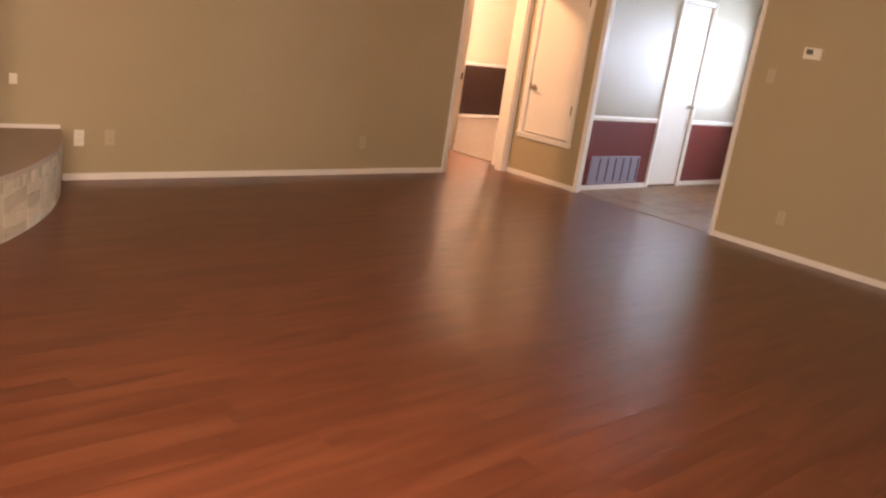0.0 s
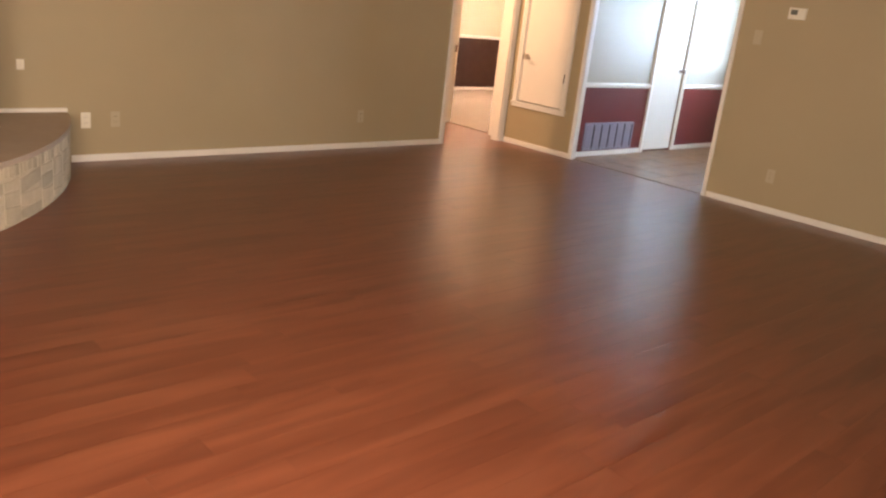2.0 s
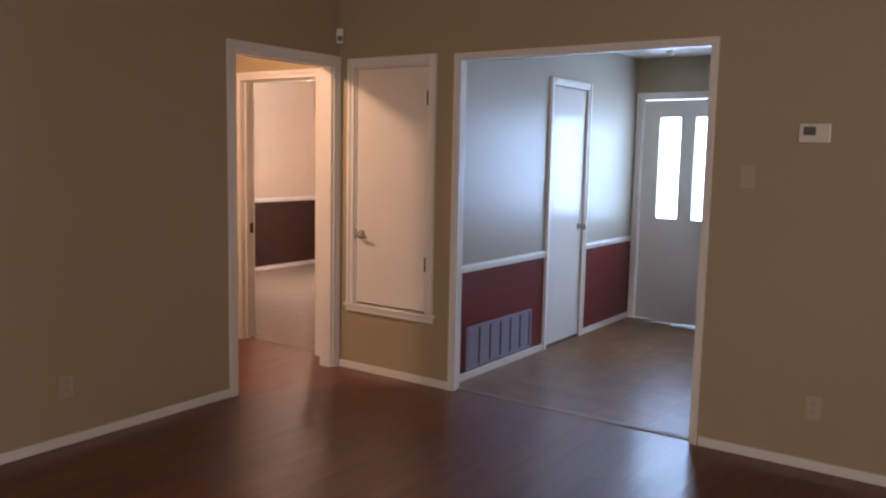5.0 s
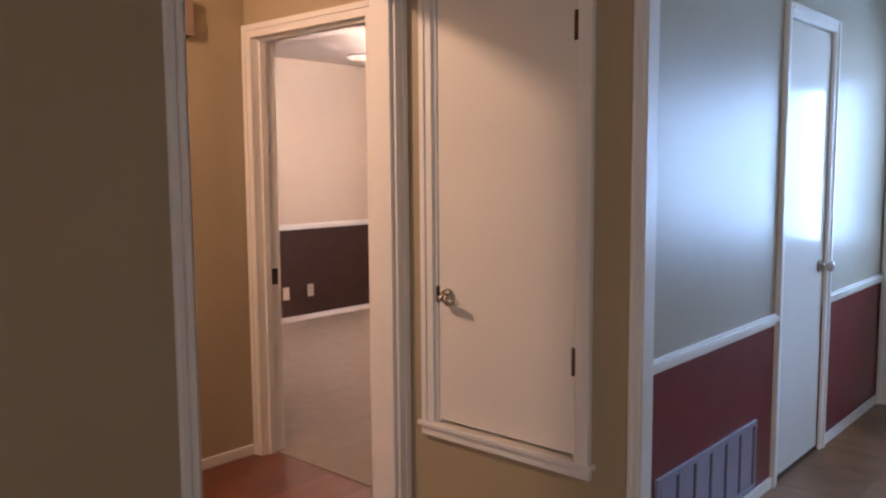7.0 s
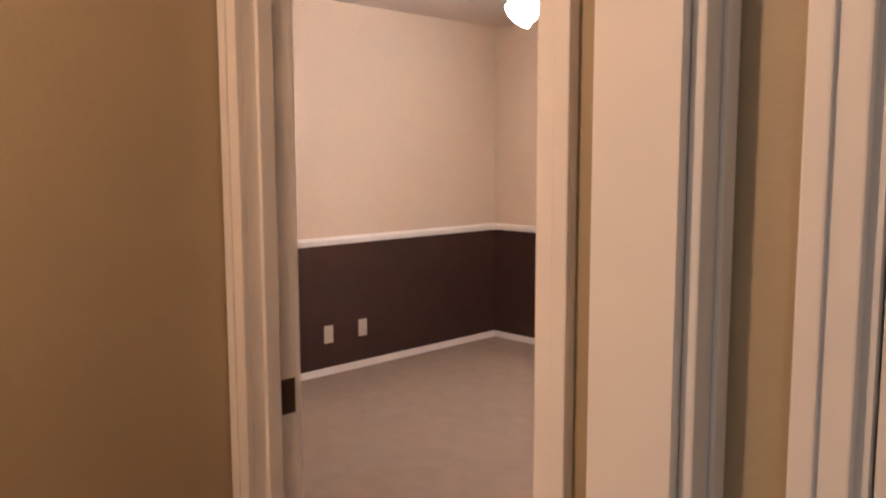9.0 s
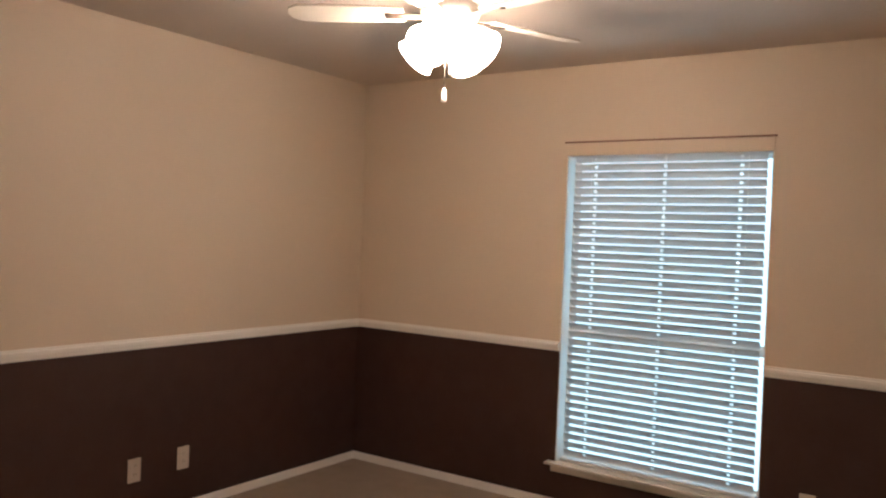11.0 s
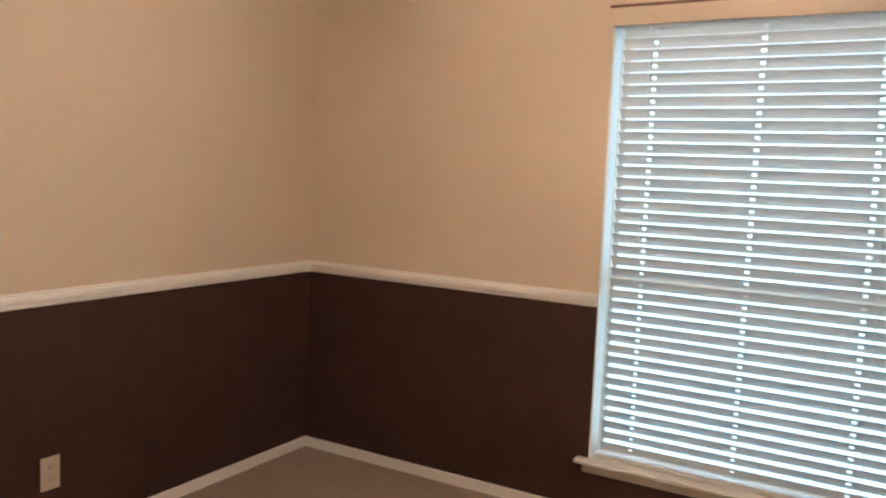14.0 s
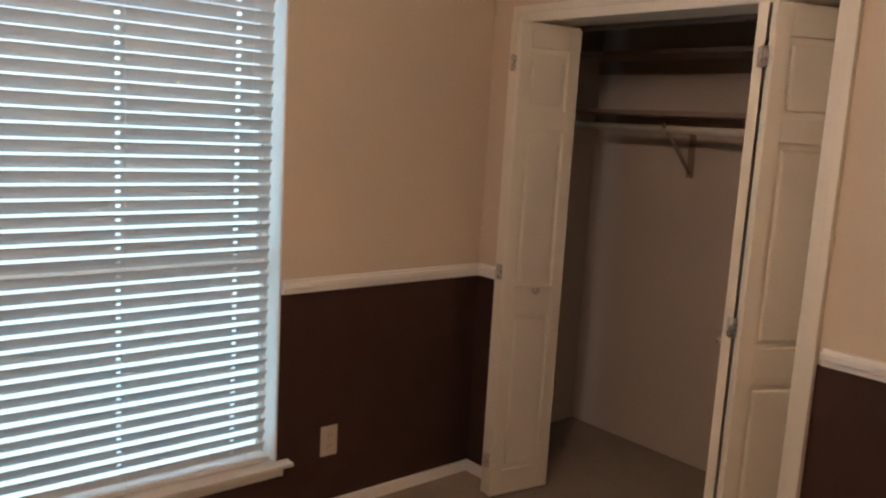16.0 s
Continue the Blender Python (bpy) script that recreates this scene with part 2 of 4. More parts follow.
def strip(name, axis, face, out, u0, u1, z0, z1, depth, material, label, category, round_top=0.006):
    """A moulding on a wall face: out is +1 or -1, the way it stands off the wall."""
    bm = bmesh.new()
    a, b = sorted((face, face + out * depth))
    if axis == "x":
        bx(bm, a, b, u0, u1, z0, z1, bevel=round_top)
    else:
        bx(bm, u0, u1, a, b, z0, z1, bevel=round_top)
    return solid(name, bm, material, label, category)


def casing(bm, axis, face, out, u0, u1, z0, z1, w=0.06, depth=0.016, sill=False):
    """A stepped door casing round the opening u0..u1, z0..z1 on a wall face."""
    def b(ua, ub, za, zb, d0, d1):
        p, q = sorted((face + out * d0, face + out * d1))
        if axis == "x":
            bx(bm, p, q, ua, ub, za, zb, bevel=0.003)
        else:
            bx(bm, ua, ub, p, q, za, zb, bevel=0.003)
    zb = z0 - (w if sill else 0)
    b(u0 - w, u0, zb, z1 + w, 0, depth)
    b(u1, u1 + w, zb, z1 + w, 0, depth)
    b(u0, u1, z1, z1 + w, 0, depth)
    b(u0 - w, u0 - w * 0.55, zb, z1 + w, depth, depth + 0.007)
    b(u1 + w * 0.55, u1 + w, zb, z1 + w, depth, depth + 0.007)
    b(u0 - w * 0.55, u1 + w * 0.55, z1 + w * 0.55, z1 + w, depth, depth + 0.007)


def casing_boards(parent, axis, face, out, u0, u1, z0, z1, w):
    """The same casing as three boards of their own under a door."""
    for ua, ub, za, zb in ((u0 - w, u0, z0, z1 + w), (u1, u1 + w, z0, z1 + w), (u0 + 0.0005, u1 - 0.0005, z1, z1 + w)):
        bm = bmesh.new()
        head = ub - ua > w * 1.5
        for d0, d1, ia, ib in ((0, 0.016, 0, 1), (0.0155, 0.023, 0.55, 1)):
            p, q = sorted((face + out * d0, face + out * d1))
            a, b, c, d = ua, ub, za, zb
            if d0:
                if head:
                    c = z1 + w * ia
                elif ua < u0:
                    b = u0 - w * ia
                else:
                    a = u1 + w * ia
            bx(bm, *((p, q, a, b) if axis == "x" else (a, b, p, q)), c, d, bevel=0.003)
        part("head_casing" if head else "side_casing", bm, TRIM, parent)


# ---- the shell: living room ----
XB = 10.2     # far side wall of the living room, unseen, set back to even the daylight
YB = -7.45     # wall behind the walker
H = 2.75      # living room ceiling
HF = 2.40     # hall, foyer and bedroom ceilings
OPA = (-0.912, -0.062)   # opening to the hall, along y
OPB = (0.985, 2.515)     # opening to the foyer, along x
BD = (-1.132, -0.305)     # bedroom door, along x
DY = (0.12, 0.175, 0.23)  # its wall: hall face, middle, bedroom face
HX = -0.097              # hall face of the wall with the hall opening
DH = 2.04
CLO = (0.148, 0.763, 0.462, 2.06)  # utility cupboard door in the wall
XL, XR, YW = -3.83, -0.42, 3.94    # bedroom: blank wall, cupboard wall, window wall

wall("wall_hearth", "x", -0.06, 0, YB, 0.0, 0, H, "khaki painted wall beside the stone hearth", [KHAKI], [(OPA[0], OPA[1], -1, 2.078)])
wall("wall_hall_side", "x", HX, -0.06, YB, DY[1], 0, H, "khaki painted wall facing the small hall", [KHAKI], [(OPA[0], OPA[1], -1, 2.078)])
wall("wall_thermostat", "y", 0, 0.06, -0.06, XB, 0, H, "khaki painted wall with thermostat and cupboard door", [KHAKI],
     [(OPB[0], OPB[1], -1, 2.075), (CLO[0], CLO[1], CLO[2], CLO[3])])
wall("wall_behind", "y", YB - 0.12, YB, -0.12, XB + 0.12, 0, H, "khaki painted wall, out of view, with an assumed wide window", [KHAKI], [(4.7, 7.3, 0.7, 2.2)])
wall("wall_side", "x", XB, XB + 0.12, YB, 0.06, 0, H, "khaki painted wall, out of view, with an assumed wide window", [KHAKI], [(-7.3, -5.1, 0.7, 2.2)])
bm = bmesh.new()
bx(bm, -0.12, XB + 0.12, YB - 0.12, 0.06, H, H + 0.1)
solid("ceiling", bm, CEIL, "off-white textured living room ceiling", "ceiling")

# partition with a cased end, beside the start of the walk
bm = bmesh.new()
# run past the end is unseen, added to shade the thermostat wall's right
bx(bm, 5.745, XB, -4.94, -4.82, 0, H - 0.002)
solid("wall_partition", bm, KHAKI, "khaki partition wall at the living room opening, unseen run added for shade", "wall")
bm = bmesh.new()
bx(bm, 5.727, 5.7448, -4.945, -4.815, 0, 2.10, bevel=0.003)
bx(bm, 5.735, 5.83, -4.956, -4.9405, 0, 2.10, bevel=0.004)
bx(bm, 5.735, 5.83, -4.8195, -4.804, 0, 2.10, bevel=0.004)
solid("trim_wall_end", bm, CREAM, "cream casing on the wall end", "casing")

# ---- hall ----
wall("wall_hall_end", "x", -1.24, -1.18, -4.0, DY[0], 0, HF, "khaki hall wall in warm lamp light", [KHAKI])
wall("wall_bedroom_door", "y", DY[0], DY[1], -1.29, HX, 0, HF, "khaki wall round the bedroom door", [KHAKI], [(BD[0], BD[1], -1, DH)])
wall("wall_hall_back", "y", -4.06, -4.0, -1.29, HX, 0, HF, "khaki end wall of the small hall", [KHAKI])
bm = bmesh.new()
bx(bm, -1.29, HX, -4.06, DY[1], HF, HF + 0.06)
solid("ceiling_hall", bm, CEIL, "off-white textured hall ceiling", "ceiling")

# ---- bedroom ----
RZ = 0.855
wall("wall_bedroom_blank", "x", XL - 0.12, XL, DY[1], YW + 0.15, 0, HF + 0.06, "tan over dark brown painted bedroom wall", [TAN, BROWN], split=RZ)
WIN = (-2.398, -1.335, 0.25, 1.97)
wall("wall_bedroom_window", "y", YW, YW + 0.15, XL, XR + 0.22, 0, HF + 0.06, "tan over dark brown wall with the window", [TAN, BROWN], [WIN], split=RZ)
wall("wall_bedroom_entry", "y", DY[1], DY[2], XL, -0.12, 0, HF + 0.06, "tan over dark brown wall round the door", [TAN, BROWN], [(BD[0], BD[1], -1, DH)], split=RZ)
CO = (2.565, 3.768, 1.872)
wall("wall_bedroom_cupboard", "x", XR, XR + 0.22, 1.4, YW, 0, HF + 0.06, "tan over dark brown wall with the closet opening", [TAN, BROWN], [(CO[0], CO[1], -1, CO[2])], split=RZ)
wall("wall_bedroom_jog", "y", 1.34, 1.4, XR, -0.12, 0, HF + 0.06, "short tan over brown return wall", [TAN, BROWN], split=RZ)
wall("wall_bedroom_near", "x", -0.12, -0.06, DY[1], 1.4, 0, HF + 0.06, "tan over dark brown wall beside the door", [TAN, BROWN], split=RZ)
# inside of the closet
wall("wall_closet_back", "x", 0.47, 0.53, 1.9, 4.12, 0, HF + 0.06, "plain beige closet back wall", [CLOSETPAINT])
wall("wall_closet_end", "y", 1.9, 1.96, XR + 0.22, 0.47, 0, HF + 0.06, "plain beige closet end wall", [CLOSETPAINT])
wall("wall_closet_far", "y", 4.12, 4.18, XR + 0.16, 0.53, 0, HF + 0.06, "plain beige closet end wall", [CLOSETPAINT])
bm = bmesh.new()
bx(bm, XL - 0.12, 0.75, DY[1], YW + 0.25, HF, HF + 0.05)
solid("ceiling_bedroom", bm, CEILTAN, "pale tan textured bedroom ceiling", "ceiling")

# ---- foyer ----
FX, FY, FR = 0.905, 3.05, 3.3
FDO = (1.335, 2.037)  # coat cupboard door, along y
FRD = (0.962, 1.868)  # front door, along x
FRE = 2.775            # far edge of the fixed leaf beside it
FRZ = 0.728
wall("wall_foyer_cupboard", "x", FX - 0.1, FX, 0.06, FY, 0, HF + 0.06, "grey-beige over burgundy foyer wall", [GREIGE, BURGUNDY], [(FDO[0] + 0.055, FDO[1] - 0.055, -1, 2.035)], split=FRZ)
wall("wall_foyer_front", "y", FY, FY + 0.15, FX - 0.1, FR + 0.1, 0, HF + 0.06, "khaki painted wall round the front door", [KHAKI], [(FRD[0], FRE, -1, 2.035)])
wall("wall_foyer_side", "x", FR, FR + 0.1, 0.06, FY, 0, HF + 0.06, "grey-beige over burgundy foyer wall", [GREIGE, BURGUNDY], split=FRZ)
bm = bmesh.new()
bx(bm, FX - 0.1, FR + 0.1, 0.06, FY + 0.15, HF, HF + 0.05)
solid("ceiling_foyer", bm, CEIL, "off-white textured foyer ceiling", "ceiling")
# cupboard voids behind the doors
wall("wall_cupboard_inner", "y", 0.70, 0.76, -0.06, FX - 0.1, 0, HF, "plain inner cupboard wall", [CLOSETPAINT])

# ---- floors ----
bm = bmesh.new()
bx(bm, -1.26, XB, -7.5, 0.07, -0.12, -0.012)
bx(bm, -1.26, -0.06, 0.07, 0.19, -0.12, -0.012)
floor_living = solid("floor", bm, DARK, "red-brown glossy wood laminate plank floor", "floor")
bm = bmesh.new()
bx(bm, XL, XR + 0.22, 0.19, YW, -0.12, 0.006)
bx(bm, XR + 0.22, 0.5, 1.9, 4.13, -0.12, 0.006)
solid("floor_bedroom", bm, CARPET, "short beige bedroom carpet", "carpet")
bm = bmesh.new()
bx(bm, FX - 0.6, FR, 0.0701, FY + 0.1, -0.12, -0.0015)
floor_foyer = solid("floor_foyer", bm, GROUT, "brown stone tile foyer floor", "floor")
bm = bmesh.new()
bx(bm, OPB[0], OPB[1], 0.03, 0.085, -0.01, 0.006, bevel=0.003)
solid("trim_threshold", bm, SHELF, "dark wood threshold strip between laminate and tile", "threshold")
bm = bmesh.new()
s = 400
bm.faces.new([bm.verts.new(p) for p in ((-s, -s, -0.16), (s, -s, -0.16), (s, s, -0.16), (-s, s, -0.16))])
solid("ground", bm, GRASS, "mown lawn round the house", "ground")
bm = bmesh.new()
bx(bm, 0.2, 3.4, FY + 0.15, FY + 2.2, -0.16, -0.03, bevel=0.01)
solid("pavement", bm, CONC, "pale concrete porch slab before the front door", "porch")
bm = bmesh.new()
bx(bm, XL - 0.3, XB + 0.3, YB - 0.3, FY + 0.25, H + 0.1, H + 0.2)
bx(bm, XL - 0.3, FX - 0.1, FY + 0.25, YW + 0.5, H + 0.1, H + 0.2)
solid("roof", bm, ROOF, "grey shingle roof deck over the house", "roof")

# ---- baseboards and chair rails ----
BB = 0.052


def base(axis, face, out, u0, u1, h=BB):
    strip("baseboard", axis, face, out, u0, u1, 0, h, 0.013, TRIM, "white painted baseboard", "baseboard", 0.004)


def rail(axis, face, out, u0, u1, z, h=0.052):
    bm = bmesh.new()
    for d, za, zb in ((0.012, 0, h), (0.022, h * 0.35, h * 0.8)):
        a, b = sorted((face, face + out * d))
        if axis == "x":
            bx(bm, a, b, u0, u1, z + za, z + zb, bevel=0.004)
        else:
            bx(bm, u0, u1, a, b, z + za, z + zb, bevel=0.004)
    solid("trim_chair_rail", bm, TRIM, "white moulded chair rail", "chair rail")


base("x", 0, 1, -4.63, OPA[0] - 0.06)
base("y", 0, -1, 0.015, OPB[0] - 0.04)
base("y", 0, -1, OPB[1] + 0.04, XB)
base("x", XB, -1, YB, 0)
base("y", YB, 1, 2.3, XB)
base("x", -1.18, 1, -4.0, DY[0] - 0.018)
base("x", XL, 1, DY[2], YW)
base("y", YW, -1, XL, XR)
base("x", XR, -1, 1.4, CO[0] - 0.06)
base("x", XR, -1, CO[1] + 0.06, YW)
base("y", DY[2], 1, XL, BD[0] - 0.06)
base("x", FX, 1, 0.0, FDO[0])
base("x", FX, 1, FDO[1], FY)
rail("x", XL, 1, DY[2], YW, RZ)
rail("y", YW, -1, XL, WIN[0], RZ)
rail("y", YW, -1, WIN[1], XR, RZ)
rail("x", XR, -1, 1.4, CO[0] - 0.06, RZ)
rail("x", XR, -1, CO[1] + 0.06, YW, RZ)
rail("y", DY[2], 1, XL, BD[0] - 0.06, RZ)
rail("x", FX, 1, 0.045, FDO[0], FRZ, 0.05)
rail("x", FX, 1, FDO[1], FY, FRZ, 0.05)
rail("x", FR, -1, 0.06, FY, FRZ, 0.05)

# ---- door frames ----
bm = bmesh.new()
casing(bm, "x", 0, 1, OPA[0], OPA[1], 0, 2.078, w=0.057)
bx(bm, HX - 0.003, 0, OPA[0] - 0.001, OPA[0] + 0.016, 0, 2.078)
bx(bm, HX - 0.003, 0, OPA[1] - 0.016, OPA[1] + 0.001, 0, 2.078)
bx(bm, HX - 0.003, 0, OPA[0], OPA[1], 2.064, 2.079)
solid("trim_hall_opening", bm, TRIM, "white moulded casing round the hall opening", "casing")
bm = bmesh.new()
casing(bm, "y", DY[0], -1, BD[0] + 0.017, BD[1] - 0.017, 0, DH - 0.017, w=0.06)
casing(bm, "y", DY[2], 1, BD[0] + 0.017, BD[1] - 0.017, 0, DH - 0.017, w=0.06)
bx(bm, BD[0] - 0.001, BD[0] + 0.017, DY[0], DY[2], 0, DH)
bx(bm, BD[1] - 0.017, BD[1] + 0.001, DY[0], DY[2], 0, DH)
bx(bm, BD[0], BD[1], DY[0], DY[2], DH - 0.017, DH + 0.001)
bx(bm, BD[0] + 0.017, BD[0] + 0.029, DY[0] + 0.03, DY[0] + 0.066, 0, DH - 0.017, bevel=0.002)
bx(bm, BD[1] - 0.029, BD[1] - 0.017, DY[0] + 0.03, DY[0] + 0.066, 0, DH - 0.017, bevel=0.002)
bx(bm, BD[0] + 0.017, BD[1] - 0.017, DY[0] + 0.03, DY[0] + 0.066, DH - 0.029, DH - 0.017, bevel=0.002)
frame_bd = solid("door_frame_bedroom", bm, TRIM, "white casing and jamb of the bedroom doorway", "door frame")
boxpart("strike_plate", frame_bd, BRONZE, (BD[0] + 0.016, BD[0] + 0.0195, DY[0] + 0.072, DY[0] + 0.108, 0.845, 0.925), 0.001, "dark bronze strike plate")
bm = bmesh.new()
casing(bm, "y", 0, -1, OPB[0], OPB[1], 0, 2.075, w=0.032, depth=0.012)
bx(bm, OPB[0] - 0.002, OPB[0] + 0.01, -0.004, 0.062, 0, 2.075)
bx(bm, OPB[1] - 0.01, OPB[1] + 0.002, -0.004, 0.062, 0, 2.075)
bx(bm, OPB[0], OPB[1], -0.004, 0.062, 2.066, 2.077)
solid("trim_foyer_opening", bm, TRIM, "white casing round the wide foyer opening", "casing")

# ---- lever handle ----


def lever(parent, x, y, z, ax, side, swing):
    """A lever handle: ax is the wall's axis, side the way it stands out, swing the way the lever points."""
    bm = bmesh.new()
    o, u = (Vector((0, side, 0)), Vector((swing, 0, 0))) if ax == "y" else (Vector((side, 0, 0)), Vector((0, swing, 0)))
    c = Vector((x, y, z))
    cyl(bm, c, c + o * 0.008, 0.033, 0.031, 20)
    cyl(bm, c + o * 0.008, c + o * 0.014, 0.03, 0.018, 20)
    cyl(bm, c + o * 0.014, c + o * 0.05, 0.012, 0.012, 12)
    pts = [c + o * 0.05, c + o * 0.053 + u * 0.025 + Vector((0, 0, 0.004)), c + o * 0.053 + u * 0.048 - Vector((0, 0, 0.002)), c + o * 0.050 + u * 0.07 - Vector((0, 0, 0.010)), c + o * 0.048 + u * 0.084 - Vector((0, 0, 0.010))]
    for a, b, r, q in zip(pts, pts[1:], (0.013, 0.0125, 0.011, 0.0095), (0.0125, 0.011, 0.0095, 0.008)):
        cyl(bm, a, b, r, q, 12)
    return part("lever_handle", bm, METAL, parent, "brushed nickel lever handle")


def hinge(parent, axis, face, out, u, z, h=0.09):
    bm = bmesh.new()
    if axis == "y":
        cyl(bm, (u, face + out * 0.006, z - h / 2), (u, face + out * 0.006, z + h / 2), 0.007, seg=10)
        bx(bm, u - 0.010, u + 0.010, *sorted((face, face + out * 0.004)), z - h / 2, z + h / 2)
    else:
        cyl(bm, (face + out * 0.006, u, z - h / 2), (face + out * 0.006, u, z + h / 2), 0.007, seg=10)
        bx(bm, *sorted((face, face + out * 0.004)), u - 0.010, u + 0.010, z - h / 2, z + h / 2)
    return part("hinge", bm, BRONZE, parent, "dark bronze hinge")


# utility cupboard door, set into the wall above the floor
cd = thing("cupboard_door", "white flat utility cupboard door with sill above the floor", "door", (0.44, 0, CLO[2]))
bm = bmesh.new()
casing_boards(cd, "y", 0, -1, CLO[0], CLO[1], CLO[2], CLO[3], 0.055)
bx(bm, CLO[0] - 0.001, CLO[0] + 0.012, -0.001, 0.06, CLO[2], CLO[3])
bx(bm, CLO[1] - 0.012, CLO[1] + 0.001, -0.001, 0.06, CLO[2], CLO[3])
bx(bm, CLO[0], CLO[1], -0.001, 0.06, CLO[3] - 0.012, CLO[3] + 0.001)
part("jamb", bm, TRIM, cd)
bm = bmesh.new()
bx(bm, CLO[0] - 0.07, CLO[1] + 0.07, -0.032, 0.06, CLO[2] - 0.014, CLO[2] + 0.004, bevel=0.004)
bx(bm, CLO[0] - 0.06, CLO[1] + 0.06, -0.02, -0.0005, CLO[2] - 0.05, CLO[2] - 0.014, bevel=0.004)
part("sill", bm, TRIM, cd, "white sill below the door")
slab = boxpart("door_slab", cd, DOORW, (CLO[0] + 0.015, CLO[1] - 0.015, 0.004, 0.039, CLO[2] + 0.016, CLO[3] - 0.015), 0.003)
lever(slab, 0.208, 0.004, 0.942, "y", -1, 1)
boxpart("latch_plate", slab, BRONZE, (CLO[0] + 0.004, CLO[0] + 0.018, -0.001, 0.010, 0.915, 0.98), 0.001, "dark latch plate")
hinge(slab, "y", 0.003, -1, 0.75, 0.787)
hinge(slab, "y", 0.003, -1, 0.75, 1.846)
# near-black sheet paints the shade inside the closed cupboard
boxpart("shade_panel", cd, DARK, (CLO[0] - 0.02, CLO[1] + 0.02, 0.064, 0.07, CLO[2] - 0.02, CLO[3] + 0.02), 0.0, "near-black panel standing for the shade inside the cupboard")

# coat cupboard door in the foyer
fd = thing("coat_cupboard_door", "narrow white flat door in the burgundy foyer wall", "door", (FX, 1.62, 0))
casing_boards(fd, "x", FX, 1, FDO[0] + 0.055, FDO[1] - 0.055, 0, 2.035, 0.055)
slab = boxpart("door_slab", fd, DOORW, (FX - 0.04, FX - 0.004, FDO[0] + 0.058, FDO[1] - 0.058, 0.02, 2.03), 0.003)
bm = bmesh.new()
c = Vector((FX - 0.004, FDO[1] - 0.115, 0.93))
cyl(bm, c, c + Vector((0.008, 0, 0)), 0.03, 0.028, 18)
cyl(bm, c + Vector((0.008, 0, 0)), c + Vector((0.04, 0, 0)), 0.011, 0.011, 12)
lathe(bm, [(0.001, 0), (0.02, 0.002), (0.028, 0.014), (0.026, 0.026), (0.012, 0.034), (0.001, 0.035)], seg=18, m=Matrix.Translation(c + Vector((0.036, 0, 0))) @ Matrix.Rotation(radians(90), 4, "Y"))
part("door_knob", bm, METAL, slab, "brushed nickel round knob")
for z in (0.28, 1.06, 1.80):
    hinge(slab, "x", FX - 0.004, 1, FDO[0] + 0.062, z)

# return air grille low in the foyer wall
GV = (0.262, 1.145, 0.06, 0.355)
gr = thing("return_air_grille", "lilac-grey enamelled return air grille low in burgundy wall", "vent", (FX, 0.64, 0.085))
bm = bmesh.new()
for d in ((GV[0], GV[1], GV[2], GV[2] + 0.022), (GV[0], GV[1], GV[3] - 0.022, GV[3]), (GV[0], GV[0] + 0.022, GV[2] + 0.022, GV[3] - 0.022), (GV[1] - 0.022, GV[1], GV[2] + 0.022, GV[3] - 0.022)):
    bx(bm, FX, FX + 0.012, *d, bevel=0.002)
part("frame", bm, VENT, gr)
# flat near-black sheet puts the duct's shade into the gaps
boxpart("shade_backing", gr, DARK, (FX + 0.0005, FX + 0.003, GV[0] + 0.02, GV[1] - 0.02, GV[2] + 0.02, GV[3] - 0.02), 0, "near-black sheet painted as shade between the louvres")
step = (GV[1] - GV[0] - 0.05) / 6
for i in range(6):
    u = GV[0] + 0.03 + i * step
    boxpart("louvre", gr, VENT, (FX + 0.003, FX + 0.010, u, u + step - 0.024, GV[2] + 0.024, GV[3] - 0.024), 0.002)

# front door, a little ajar
frd = thing("front_door", "white front door, slightly ajar, with two tall glass lites", "door", (FRD[0], FY, 0))
frd.matrix_world = Matrix.Translation((FRD[0] + 0.012, FY + 0.02, 0)) @ Matrix.Rotation(radians(-6.0), 4, "Z")
W = FRD[1] - FRD[0] - 0.03
lites = ((0.160, 0.372), (0.498, 0.730))
LZ = (0.95, 1.872)
bm = bmesh.new()
us = [0, lites[0][0], lites[0][1], lites[1][0], lites[1][1], W]
for i in range(5):
    if i in (1, 3):
        bx(bm, us[i], us[i + 1], 0, 0.042, 0.010, LZ[0])
        bx(bm, us[i], us[i + 1], 0, 0.042, LZ[1], 2.02)
    else:
        bx(bm, us[i], us[i + 1], 0, 0.042, 0.010, 2.02)
fm = frd.matrix_world.copy()


def local_part(name, bm, material, parent, label=""):
    bm.transform(fm)
    return part(name, bm, material, parent, label)


slab = local_part("door_slab", bm, DOORW, frd)
for a, b in lites:
    bm = bmesh.new()
    for d in ((a - 0.02, a + 0.006, LZ[0] - 0.02, LZ[1] + 0.02), (b - 0.006, b + 0.02, LZ[0] - 0.02, LZ[1] + 0.02)):
        bx(bm, d[0], d[1], -0.008, 0.05, d[2], d[3], bevel=0.003)
    for d in ((LZ[0] - 0.02, LZ[0] + 0.006), (LZ[1] - 0.006, LZ[1] + 0.02)):
        bx(bm, a + 0.006, b - 0.006, -0.008, 0.05, d[0], d[1], bevel=0.003)
    local_part("lite_frame", bm, DOORW, slab)
    bm = bmesh.new()
    bx(bm, a + 0.004, b - 0.004, 0.018, 0.024, LZ[0] + 0.004, LZ[1] - 0.004)
    g = local_part("pane", bm, GLASS, slab, "clear glass lite")
    g.visible_shadow = False
bm = bmesh.new()
c = Vector((W - 0.065, 0, 0.862))
